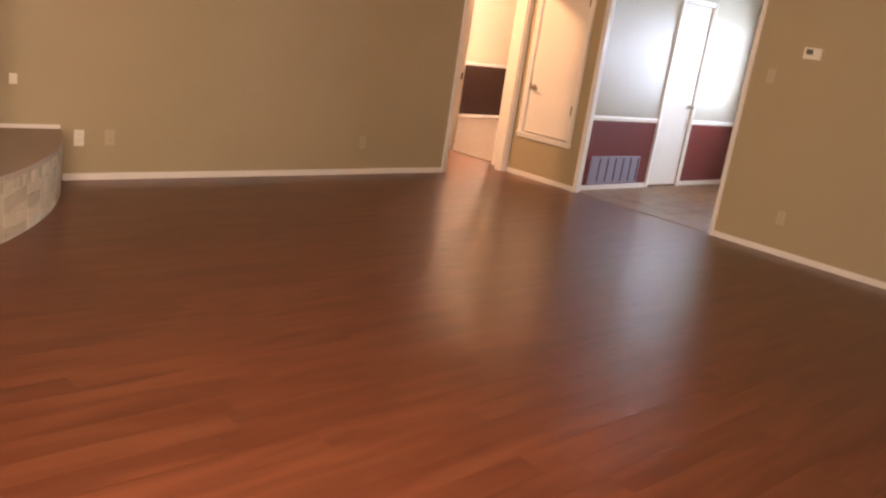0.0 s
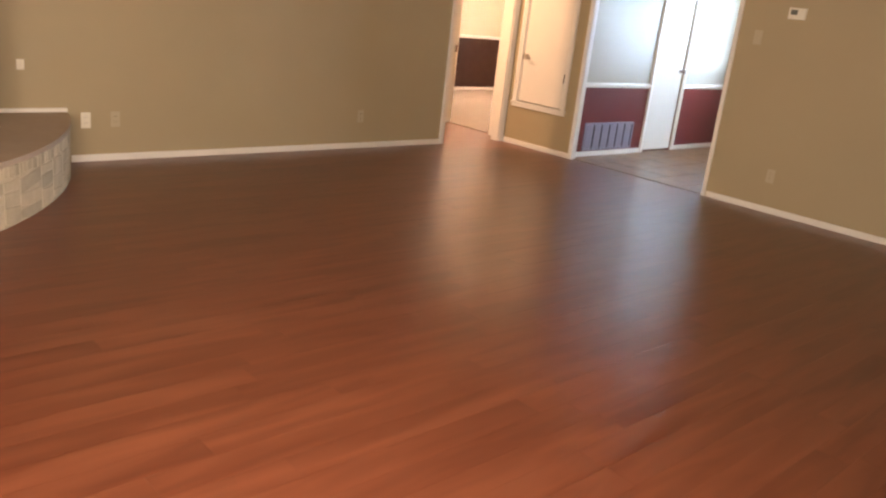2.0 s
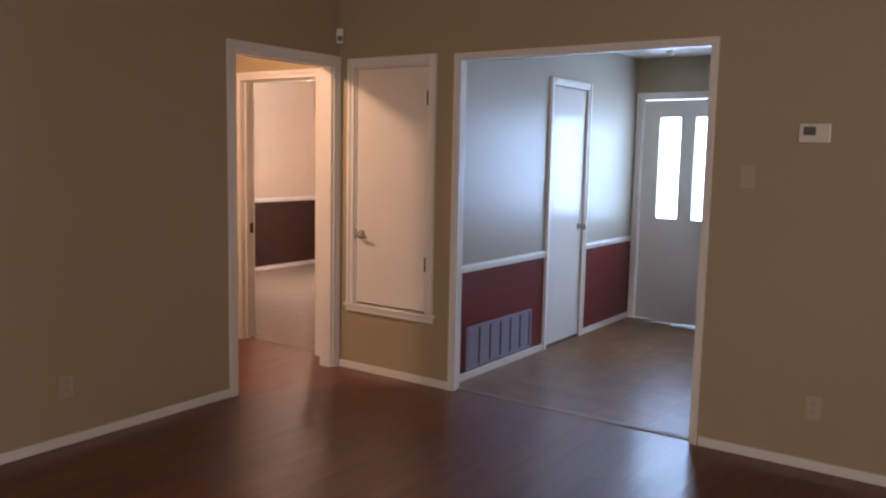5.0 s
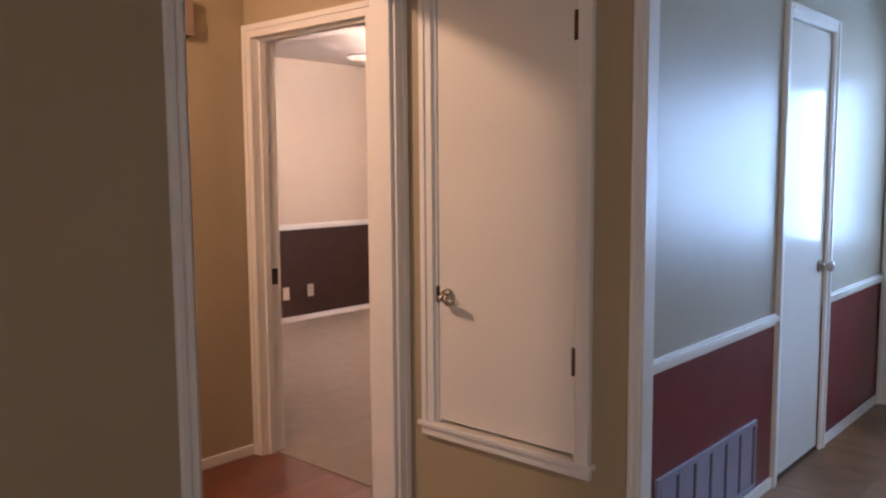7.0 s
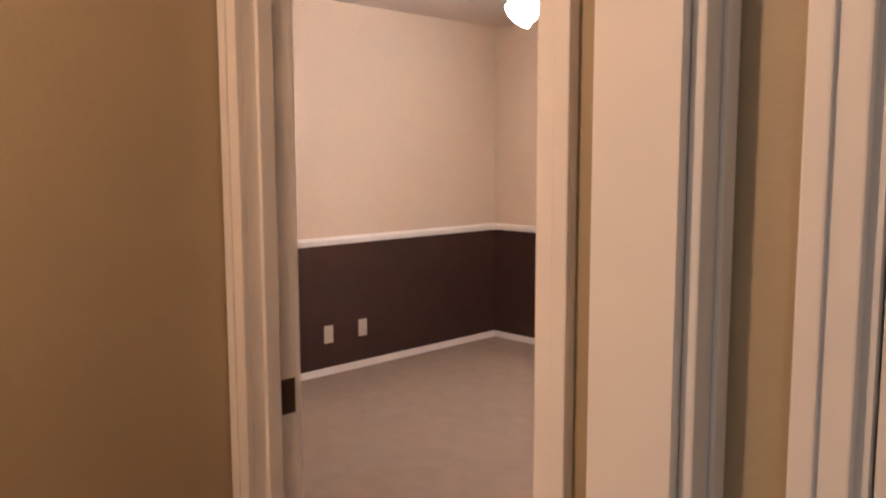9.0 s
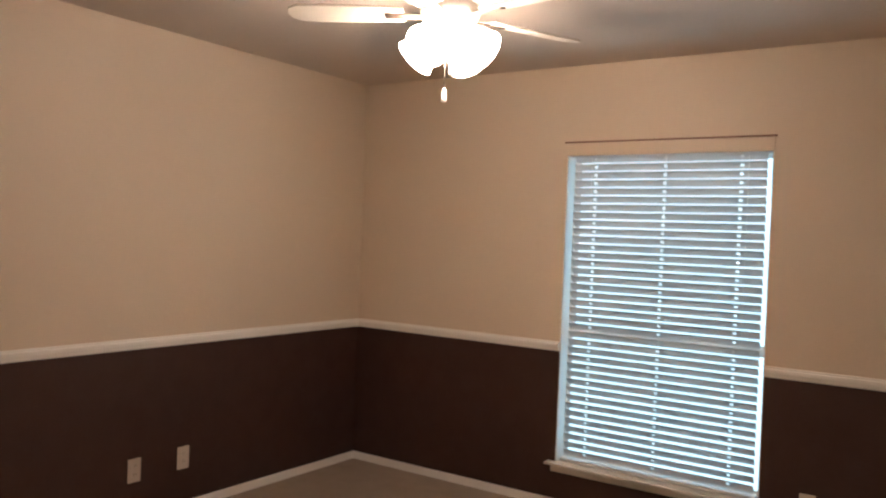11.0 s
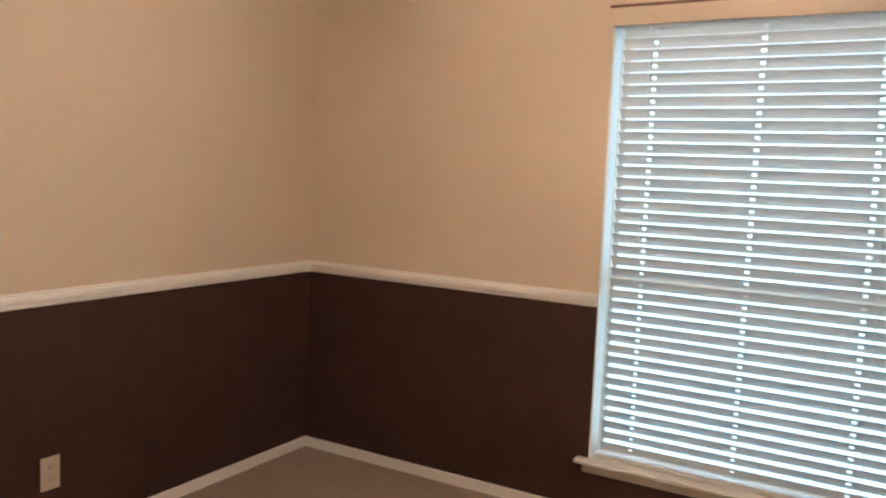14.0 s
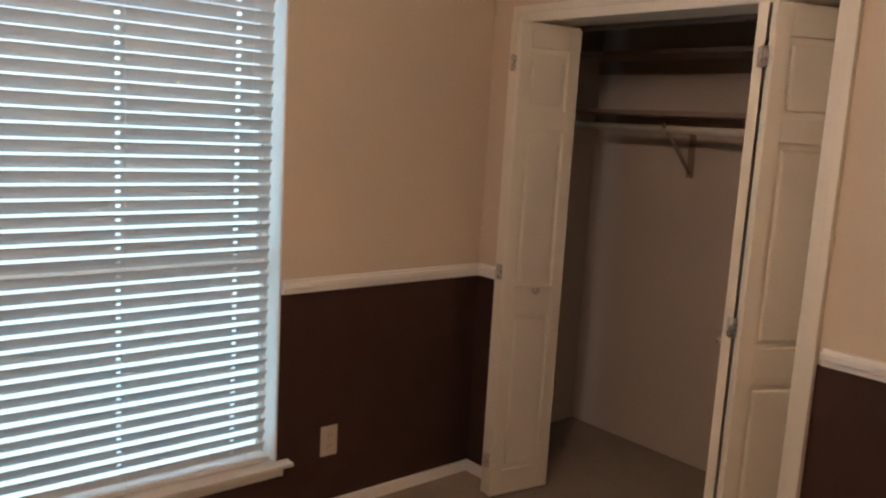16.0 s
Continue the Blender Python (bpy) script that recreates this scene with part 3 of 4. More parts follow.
cyl(bm, c, c + Vector((0, -0.01, 0)), 0.03, 0.028, 18)
cyl(bm, c + Vector((0, -0.01, 0)), c + Vector((0, -0.05, 0)), 0.011, 0.011, 12)
cyl(bm, c + Vector((0, -0.05, 0)), c + Vector((-0.11, -0.055, -0.006)), 0.012, 0.009, 12)
local_part("lever_handle", bm, METAL, slab, "brushed nickel lever handle")
bm = bmesh.new()
c = Vector((W - 0.065, 0, 1.152))
cyl(bm, c, c + Vector((0, -0.018, 0)), 0.028, 0.024, 18)
bx(bm, c.x - 0.004, c.x + 0.004, -0.034, -0.016, c.z - 0.016, c.z + 0.016, bevel=0.002)
local_part("deadbolt", bm, METAL, slab, "brushed nickel deadbolt")
# the fixed leaf beside it
fixed = thing("front_door", "white fixed front door leaf, closed, with tall glass lites", "door", (FRD[1] + 0.01, FY, 0))
fm = Matrix.Translation((FRD[1] + 0.004, FY + 0.03, 0))
us = [0, 0.112, 0.344, 0.470, 0.682, FRE - FRD[1] - 0.016]
bm = bmesh.new()
for i in range(5):
    if i in (1, 3):
        bx(bm, us[i], us[i + 1], 0, 0.042, 0.012, LZ[0])
        bx(bm, us[i], us[i + 1], 0, 0.042, LZ[1], 2.02)
    else:
        bx(bm, us[i], us[i + 1], 0, 0.042, 0.012, 2.02)
slab = local_part("door_slab", bm, DOORW, fixed)
for a, b in ((us[1], us[2]), (us[3], us[4])):
    bm = bmesh.new()
    for d in ((a - 0.02, a + 0.006), (b - 0.006, b + 0.02)):
        bx(bm, d[0], d[1], -0.008, 0.05, LZ[0] - 0.02, LZ[1] + 0.02, bevel=0.003)
    for d in ((LZ[0] - 0.02, LZ[0] + 0.006), (LZ[1] - 0.006, LZ[1] + 0.02)):
        bx(bm, a + 0.006, b - 0.006, -0.008, 0.05, d[0], d[1], bevel=0.003)
    local_part("lite_frame", bm, DOORW, slab)
    bm = bmesh.new()
    bx(bm, a + 0.004, b - 0.004, 0.018, 0.024, LZ[0] + 0.004, LZ[1] - 0.004)
    g = local_part("pane", bm, GLASS, slab, "clear glass lite")
    g.visible_shadow = False
bm = bmesh.new()
casing(bm, "y", FY, -1, FRD[0] + 0.006, FRE - 0.006, 0, 2.035, w=0.055)
bx(bm, FRD[0] - 0.001, FRD[0] + 0.01, FY, FY + 0.15, 0, 2.035)
bx(bm, FRE - 0.01, FRE + 0.001, FY, FY + 0.15, 0, 2.035)
bx(bm, FRD[0], FRE, FY, FY + 0.15, 2.027, 2.036)
bx(bm, FRD[0], FRE, FY + 0.0, FY + 0.15, -0.01, 0.006, bevel=0.003)
solid("door_frame_front", bm, TRIM, "white casing and jamb of the front door", "door frame")

# ---- outlets, switches, controls ----


def outlet(axis, face, out, u, z, label="ivory duplex outlet plate", switch=False, w=0.07, h=0.115, plastic=None):
    plastic = plastic or PLASTIC
    if axis == "x":
        at = (face, u, z)
        m = Matrix.Translation(at) @ Matrix.Rotation(radians(90 if out > 0 else -90), 4, "Z")
    else:
        at = (u, face, z)
        m = Matrix.Translation(at) @ Matrix.Rotation(radians(0 if out < 0 else 180), 4, "Z")
    ob = thing("light_switch" if switch else "wall_outlet", label, "switch" if switch else "outlet", at, "" if switch else "wall outlets")
    bm = bmesh.new()
    bx(bm, -w / 2, w / 2, -0.007, -0.0005, -h / 2, h / 2, bevel=0.0025, m=None)
    bm.transform(m)
    part("cover_plate", bm, plastic, ob)
    if switch:
        bm = bmesh.new()
        bx(bm, -0.005, 0.005, -0.017, -0.007, -0.012, 0.008, bevel=0.002)
        bm.transform(m)
        part("toggle", bm, plastic, ob)
    else:
        for dz in (-0.021, 0.021):
            bm = bmesh.new()
            cyl(bm, (0, -0.007, dz), (0, -0.0095, dz), 0.0165, 0.016, 18)
            bm.transform(m)
            r = part("receptacle", bm, plastic, ob)
            bm = bmesh.new()
            # raised near-black bars paint the shade of the two openings
            for sx in (-0.006, 0.006):
                bx(bm, sx - 0.001, sx + 0.001, -0.0105, -0.0096, dz - 0.002, dz + 0.007)
            bm.transform(m)
            part("slot_shade", bm, DARK, r)
    return ob


outlet("y", 0, -1, 3.099, 0.31, "beige duplex outlet plate on khaki wall", plastic=BEIGEPL)
outlet("x", 0, 1, -2.005, 0.30, "beige duplex outlet plate on khaki wall", plastic=BEIGEPL)
outlet("x", 0, 1, -4.306, 0.313, "beige duplex outlet plate on khaki wall", plastic=BEIGEPL)
outlet("x", 0, 1, -4.522, 0.308, "white outlet plate beside the stone hearth")
outlet("y", 0, -1, 2.723, 1.416, "beige light switch plate on the khaki wall", True, plastic=BEIGEPL)
outlet("x", -1.18, 1, -0.482, 1.339, "cream light switch plate on the hall wall", True, 0.066, 0.118)
outlet("x", XL, 1, 2.32, 0.272, "pale plain cover plate on dark brown wall", plastic=BEDPL)
outlet("x", XL, 1, 2.603, 0.277, "dull beige duplex outlet plate on dark brown wall", plastic=BEDPL)
outlet("y", YW, -1, -1.123, 0.286, "dull beige duplex outlet plate beside the window", plastic=BEDPL)
outlet("x", 0, 1, -4.95, 0.70, "small cream switch plate near the fireplace", True, 0.05, 0.07)

th = thing("thermostat", "white wall thermostat with small grey display", "thermostat", (3.019, 0, 1.63))
boxpart("housing", th, PLASTIC, (2.949, 3.089, -0.028, -0.0005, 1.585, 1.675), 0.006)
boxpart("display", th, GREYPL, (2.969, 3.024, -0.0295, -0.0275, 1.62, 1.66), 0.001, "grey display window")
ms = thing("wall_sensor", "small white motion sensor high in the corner", "sensor", (0.04, -0.03, 2.26))
bm = bmesh.new()
bx(bm, -0.024, 0.024, -0.020, 0.020, -0.05, 0.05, bevel=0.010)
bm.transform(Matrix.Translation((0.034, -0.034, 2.265)) @ Matrix.Rotation(radians(45), 4, "Z"))
part("housing", bm, PLASTIC, ms)
bm = bmesh.new()
bx(bm, -0.016, 0.016, -0.023, -0.018, -0.034, 0.0, bevel=0.002)
bm.transform(Matrix.Translation((0.034, -0.034, 2.265)) @ Matrix.Rotation(radians(45), 4, "Z"))
part("lens", bm, GREYPL, ms, "grey sensor lens")
ch = thing("door_chime", "brown door chime box high on the hall wall", "door chime", (-1.18, -0.2, 2.06))
boxpart("chime_box", ch, SHELF, (-1.1795, -1.135, -0.31, -0.17, 2.0, 2.16), 0.006)

# ---- bedroom window with blinds ----
win = thing("window_1", "white double-hung window behind half-open blinds", "window", (-1.79, YW, WIN[2]), kind="structure")
x0, x1, z0, z1 = WIN
zm = 0.935
bm = bmesh.new()
for d in ((x0 - 0.001, x0 + 0.010, z0, z1), (x1 - 0.010, x1 + 0.001, z0, z1)):
    bx(bm, d[0], d[1], YW + 0.09, YW + 0.149, d[2], d[3], bevel=0.002)
bx(bm, x0 + 0.010, x1 - 0.010, YW + 0.09, YW + 0.149, z1 - 0.03, z1 + 0.001, bevel=0.002)
bx(bm, x0 + 0.010, x1 - 0.010, YW + 0.09, YW + 0.149, z0 - 0.001, z0 + 0.010, bevel=0.002)
part("window_frame", bm, TRIM, win)
for nm, za, zb, dy in (("upper_sash", zm, z1 - 0.03, 0.125), ("lower_sash", z0 + 0.0105, zm + 0.04, 0.1)):
    bm = bmesh.new()
    xa, xb = x0 + 0.0105, x1 - 0.0105
    bx(bm, xa, xa + 0.014, YW + dy, YW + dy + 0.022, za, zb, bevel=0.002)
    bx(bm, xb - 0.014, xb, YW + dy, YW + dy + 0.022, za, zb, bevel=0.002)
    bx(bm, xa + 0.014, xb - 0.014, YW + dy, YW + dy + 0.022, za, za + (0.045 if za > z0 + 0.1 else 0.022), bevel=0.002)
    bx(bm, xa + 0.014, xb - 0.014, YW + dy, YW + dy + 0.022, zb - 0.045, zb, bevel=0.002)
    sash = part(nm, bm, TRIM, win)
    bm = bmesh.new()
    bx(bm, xa + 0.012, xb - 0.012, YW + dy + 0.008, YW + dy + 0.013, za + (0.04 if za > z0 + 0.1 else 0.02), zb - 0.04)
    g = part("pane", bm, GLASS, sash, "clear window glass")
    g.visible_shadow = False
bm = bmesh.new()
bx(bm, x0, x0 + 0.006, YW, YW + 0.09, z0, z1)
bx(bm, x1 - 0.006, x1, YW, YW + 0.09, z0, z1)
bx(bm, x0, x1, YW, YW + 0.09, z1 - 0.006, z1)
part("reveal", bm, TRIM, win, "white painted window reveal")
bm = bmesh.new()
bx(bm, x0 - 0.045, x1 + 0.045, YW - 0.045, YW + 0.1, z0 - 0.011, z0 + 0.004, bevel=0.004)
part("window_sill", bm, TRIM, win, "white projecting window stool")
bm = bmesh.new()
bx(bm, x0 - 0.02, x1 + 0.02, YW - 0.016, YW - 0.0005, z0 - 0.050, z0 - 0.0112, bevel=0.004)
part("apron", bm, TRIM, win, "white apron board below the stool")

bl = thing("window_blind", "white horizontal slat blind, lowered with slats half open", "blind", (-1.79, YW + 0.04, z1))
boxpart("headrail", bl, SLAT, (x0 + 0.012, x1 - 0.012, YW + 0.008, YW + 0.055, z1 - 0.06, z1 - 0.008), 0.003)
boxpart("valance", bl, TAN, (x0 - 0.004, x1 + 0.004, YW - 0.012, YW - 0.001, z1 - 0.055, z1 + 0.012), 0.003, "beige valance strip")
boxpart("valance_cap", bl, WOODTR, (x0 - 0.012, x1 + 0.012, YW - 0.018, YW - 0.0005, z1 + 0.0125, z1 + 0.021), 0.002, "thin brown wood strip")
n = 38
zb = z0 + 0.057
zt = zb + 0.043 * (n - 1)
SM = None
for i in range(n):
    z = zt + (zb - zt) * i / (n - 1)
    if SM is None:
        bm = bmesh.new()
        hw = (x1 - x0) / 2 - 0.034
        for ya, yb, cuts in ((-0.0225, -0.006, 0), (-0.006, 0.006, 1), (0.006, 0.0225, 0)):
            xs = [-hw]
            if cuts:
                for f in (0.12, 0.5, 0.88):
                    xc = -hw + 2 * hw * f
                    xs += [xc - 0.008, xc + 0.008]
            xs.append(hw)
            for xa, xb in zip(xs[::2], xs[1::2]):
                bx(bm, xa, xb, ya, yb, -0.0013, 0.0013)
        for v in bm.verts:
            v.co.z += 0.0025 * (1 - (v.co.y / 0.0225) ** 2)
        SM = mesh_of("slat", bm, SLAT)
    s = new("slat", SM)
    s.parent = bl
    s.matrix_parent_inverse = bl.matrix_world.inverted()
    s.matrix_basis = Matrix.Translation(((x0 + x1) / 2, YW + 0.036, z)) @ Matrix.Rotation(radians(-54 + random.uniform(-2, 2)), 4, "X") @ Matrix.Rotation(radians(random.uniform(-0.08, 0.08)), 4, "Y")
boxpart("bottom_rail", bl, SLAT, (x0 + 0.02, x1 - 0.02, YW + 0.012, YW + 0.058, z0 + 0.008, z0 + 0.026), 0.004)
for f in (0.12, 0.5, 0.88):
    x = x0 + (x1 - x0) * f
    bm = bmesh.new()
    for y in (YW + 0.010, YW + 0.058):
        cyl(bm, (x + 0.013, y, z0 + 0.02), (x + 0.013, y, z1 - 0.06), 0.0008, seg=6)
    part("ladder_cord", bm, CORD, bl, "white ladder cord")

# ---- ceiling fan with lights ----
FC = Vector((-2.15, 2.40, 0))
fan = thing("ceiling_fan", "pale ceiling fan with lit frosted glass light kit", "ceiling fan", (FC.x, FC.y, HF))
bm = bmesh.new()
lathe(bm, [(0.001, HF), (0.07, HF), (0.075, HF - 0.02), (0.05, HF - 0.05), (0.014, HF - 0.06), (0.014, HF - 0.08)], FC)
part("canopy", bm, TRIM, fan)
bm = bmesh.new()
lathe(bm, [(0.014, HF - 0.075), (0.07, HF - 0.08), (0.105, HF - 0.10), (0.11, HF - 0.135), (0.095, HF - 0.165), (0.06, HF - 0.18), (0.001, HF - 0.181)], FC)
part("motor_housing", bm, TRIM, fan, "cream motor housing")
for i in range(5):
    a = radians(354 + 72 * i)
    m = Matrix.Translation((FC.x, FC.y, HF - 0.135)) @ Matrix.Rotation(a, 4, "Z") @ Matrix.Rotation(radians(11), 4, "X")
    bm = bmesh.new()
    outline = [(0.17, -0.05), (0.25, -0.058), (0.45, -0.066), (0.56, -0.062), (0.595, -0.04), (0.605, 0), (0.595, 0.04), (0.56, 0.062), (0.45, 0.066), (0.25, 0.058), (0.17, 0.05)]
    top = [bm.verts.new((x, y, 0.004)) for x, y in outline]
    bot = [bm.verts.new((x, y, -0.004)) for x, y in outline]
    bm.faces.new(top)
    bm.faces.new(bot[::-1])
    for k in range(len(outline)):
        j = (k + 1) % len(outline)
        bm.faces.new((top[k], bot[k], bot[j], top[j]))
    bm.transform(m)
    blade = part("blade", bm, FANWOOD, fan)
    bm = bmesh.new()
    bx(bm, 0.09, 0.24, -0.018, 0.018, -0.011, -0.005, bevel=0.002)
    bm.transform(m)
    part("blade_arm", bm, BRONZE, blade, "dark bronze blade arm")
bm = bmesh.new()
lathe(bm, [(0.001, HF - 0.18), (0.055, HF - 0.182), (0.06, HF - 0.21), (0.04, HF - 0.235), (0.001, HF - 0.238)], FC)
kit = part("light_kit", bm, TRIM, fan, "cream light kit")
for i in range(4):
    a = radians(2 + 90 * i)
    d = Vector((math.cos(a), math.sin(a), 0))
    base_p = Vector((FC.x, FC.y, HF - 0.205)) + d * 0.05
    q = (d * 0.80 + Vector((0, 0, -0.60))).to_track_quat("Z", "Y").to_matrix().to_4x4()
    bm = bmesh.new()
    lathe(bm, [(0.02, 0), (0.032, 0.012), (0.056, 0.042), (0.068, 0.08), (0.072, 0.108), (0.08, 0.125), (0.076, 0.125), (0.066, 0.108), (0.056, 0.075), (0.022, 0.022)], seg=20, m=Matrix.Translation(base_p) @ q)
    part("glass_shade", bm, FANGLASS, kit, "lit frosted glass shade")
for dx, dz in ((0.0, 1.945), (0.03, 2.04)):
    bm = bmesh.new()
    cyl(bm, (FC.x + dx, FC.y - 0.02, HF - 0.23), (FC.x + dx, FC.y - 0.02, dz + 0.05), 0.002, seg=6)
    ch_ = part("pull_chain", bm, METAL, kit)
    bm = bmesh.new()
    lathe(bm, [(0.001, 0.05), (0.006, 0.045), (0.008, 0.03), (0.011, 0.006), (0.009, 0.0), (0.001, 0.0)], (FC.x + dx, FC.y - 0.02, dz), seg=12)
    part("chain_pull", bm, TRIM, ch_)

# hall and foyer ceiling lights
for nm, at, e in (("hall_ceiling_light", (-0.55, -1.4, HF), 66), ):
    hl = thing(nm, "lit frosted dome ceiling light in the hall", "ceiling light", at)
    bm = bmesh.new()
    lathe(bm, [(0.001, HF), (0.14, HF), (0.145, HF - 0.02), (0.13, HF - 0.024), (0.001, HF - 0.024)], (at[0], at[1], 0))
    part("base", bm, TRIM, hl)
    bm = bmesh.new()
    lathe(bm, [(0.128, HF - 0.0241), (0.12, HF - 0.032), (0.085, HF - 0.041), (0.04, HF - 0.047), (0.001, HF - 0.049)], (at[0], at[1], 0))
    part("dome", bm, FROST, hl, "lit frosted glass dome")
    lamp("hall_bulb", "POINT", pose(at[0], at[1], HF - 0.085), e, (1.0, 0.62, 0.33), 0.05)
fl = thing("foyer_ceiling_light", "small white ceiling light fitting, off", "ceiling light", (1.60, 1.93, HF))
bm = bmesh.new()
lathe(bm, [(0.001, HF), (0.06, HF), (0.062, HF - 0.015), (0.03, HF - 0.03), (0.02, HF - 0.05), (0.03, HF - 0.07), (0.035, HF - 0.10), (0.02, HF - 0.125), (0.001, HF - 0.13)], (1.60, 1.93, 0))
part("fitting", bm, PLASTIC, fl)

# ---- closet: casing, bifold doors, shelves ----
bm = bmesh.new()
casing(bm, "x", XR, -1, CO[0] + 0.012, CO[1] - 0.012, 0, CO[2] - 0.012, w=0.06)
bx(bm, XR, XR + 0.22, CO[0] - 0.001, CO[0] + 0.012, 0, CO[2])
bx(bm, XR, XR + 0.22, CO[1] - 0.012, CO[1] + 0.001, 0, CO[2])
bx(bm, XR, XR + 0.22, CO[0], CO[1], CO[2] - 0.012, CO[2] + 0.001)
solid("trim_closet_opening", bm, CREAM, "cream casing round the closet opening", "casing")
boxpart_track = thing("bifold_track", "thin dark metal bifold track under the closet head", "track", (XR + 0.17, (CO[0] + CO[1]) / 2, CO[2] - 0.012))
boxpart("track_rail", boxpart_track, BRONZE, (XR + 0.155, XR + 0.185, CO[0] + 0.014, CO[1] - 0.014, CO[2] - 0.03, CO[2] - 0.0125), 0.001)


def leaf(parent, m, w, h, knob=False, face=-1):
    """One raised-panel bifold leaf: x along its width, y through it, z up, placed by m."""
    t = 0.028
    bm = bmesh.new()
    st = 0.052
    zs = [(0.10, 0.40 * h), (0.40 * h + 0.11, 0.79 * h), (0.79 * h + 0.07, h - 0.09)]
    bx(bm, 0, st, -t / 2, t / 2, 0, h, bevel=0.002)
    bx(bm, w - st, w, -t / 2, t / 2, 0, h, bevel=0.002)
    edges = [0] + [v for z in zs for v in z] + [h]
    for a, b in zip(edges[::2], edges[1::2]):
        bx(bm, st, w - st, -t / 2, t / 2, a, b, bevel=0.002)
    bm.transform(m)
    lf = part("leaf", bm, CREAM, parent)
    for a, b in zs:
        bm = bmesh.new()
        bx(bm, st, w - st, -t / 2 + 0.012, t / 2 - 0.012, a, b)
        bx(bm, st + 0.016, w - st - 0.016, -t / 2 + 0.004, t / 2 - 0.004, a + 0.02, b - 0.02, bevel=0.0075)
        bm.transform(m)
        part("panel", bm, CREAM, lf)
    if knob:
        bm = bmesh.new()
        lathe(bm, [(0.001, 0.026), (0.012, 0.024), (0.015, 0.016), (0.008, 0.006), (0.010, 0.0), (0.001, 0)], seg=14, m=m @ Matrix.Translation((w * knob, face * t / 2, 0.83)) @ Matrix.Rotation(radians(90 if face < 0 else -90), 4, "X"))
        part("knob", bm, METAL, lf, "small round metal knob")
    return lf


def bifold(y_pivot, sgn, a1, a2, label):
    """Two leaves folded together; pivot at the jamb, sgn +1 for the window side."""
    h, w = 1.835, 0.28
    ob = thing("bifold_door", label, "bifold door", (XR + 0.172, y_pivot, 0.015), "closet bifold doors")
    p0 = Vector((XR + 0.172, y_pivot, 0.015))
    d1 = Vector((-math.cos(radians(a1)), -sgn * math.sin(radians(a1)), 0))
    m1 = Matrix.Translation(p0) @ Matrix.Rotation(math.atan2(d1.y, d1.x), 4, "Z")
    leaf(ob, m1, w, h)
    p1 = p0 + d1 * (w + 0.004) + Vector((0, -sgn * 0.031, 0))
    d2 = Vector((math.cos(radians(a2)), -sgn * math.sin(radians(a2)), 0))
    m2 = Matrix.Translation(p1) @ Matrix.Rotation(math.atan2(d2.y, d2.x), 4, "Z")
    leaf(ob, m2, w, h, 0.5, -1 if sgn > 0 else 1)
    for z in (0.16, 0.92, 1.70):
        bm = bmesh.new()
        c = (p0 + d1 * (w + 0.006) + p1) / 2
        cyl(bm, (c.x - 0.006, c.y, z - 0.03), (c.x - 0.006, c.y, z + 0.03), 0.006, seg=10)
        bx(bm, c.x - 0.004, c.x - 0.001, c.y - 0.016, c.y + 0.016, z - 0.028, z + 0.028)
        part("hinge", bm, METAL, ob, "small metal hinge")


bifold(CO[1] - 0.03, 1, 4, 10, "cream raised-panel bifold door folded open beside the window wall")
bifold(CO[0] + 0.035, -1, 26, 26, "cream raised-panel bifold door folded open beside the casing")


def shelf(z, label, rod):
    ob = thing("closet_shelf", label, "shelf", (0.35, 2.97, z), "closet shelves")
    boxpart("board", ob, SHELF, (0.2, 0.469, 1.961, 4.119, z, z + 0.019), 0.002)
    boxpart("cleat", ob, SHELF, (0.45, 0.4695, 1.961, 4.119, z - 0.06, z - 0.0005), 0.002)
    if rod:
        bm = bmesh.new()
        cyl(bm, (0.26, 1.962, z - 0.055), (0.26, 4.119, z - 0.055), 0.016, seg=14)
        part("hanging_rod", bm, CREAM, ob, "pale wooden hanging rod")
        bm = bmesh.new()
        for y in (3.57,):
            bx(bm, 0.458, 0.4695, y - 0.014, y + 0.014, z - 0.26, z - 0.001, bevel=0.001)
            bx(bm, 0.24, 0.46, y - 0.012, y + 0.012, z - 0.008, z - 0.0006, bevel=0.001)
            cyl(bm, (0.46, y, z - 0.24), (0.23, y, z - 0.03), 0.008, seg=8)
        part("bracket", bm, SHELF, ob, "dark metal shelf bracket")
    return ob


shelf(1.55, "brown wooden closet shelf with hanging rod and bracket", True)
shelf(1.80, "upper brown wooden closet shelf", False)

# ---- corner fireplace with a raised stone hearth ----
CX, CY = 0.0, YB
HZ = 0.37
hearth = thing("fireplace_hearth", "raised curved hearth of cream limestone with smooth brown top", "hearth", (1.0, -6.4, 0))
cc, RR = Vector((-0.568, CY + 0.036)), 2.825
E0, E1 = Vector((0.0, CY + 2.803)), Vector((2.257, CY))
aa0 = math.atan2(E0.y - cc.y, E0.x - cc.x)
aa1 = math.atan2(E1.y - cc.y, E1.x - cc.x)


def arc(f, r=0.0):
    a = aa0 + (aa1 - aa0) * f
    return Vector((cc.x + (RR + r) * math.cos(a), cc.y + (RR + r) * math.sin(a)))


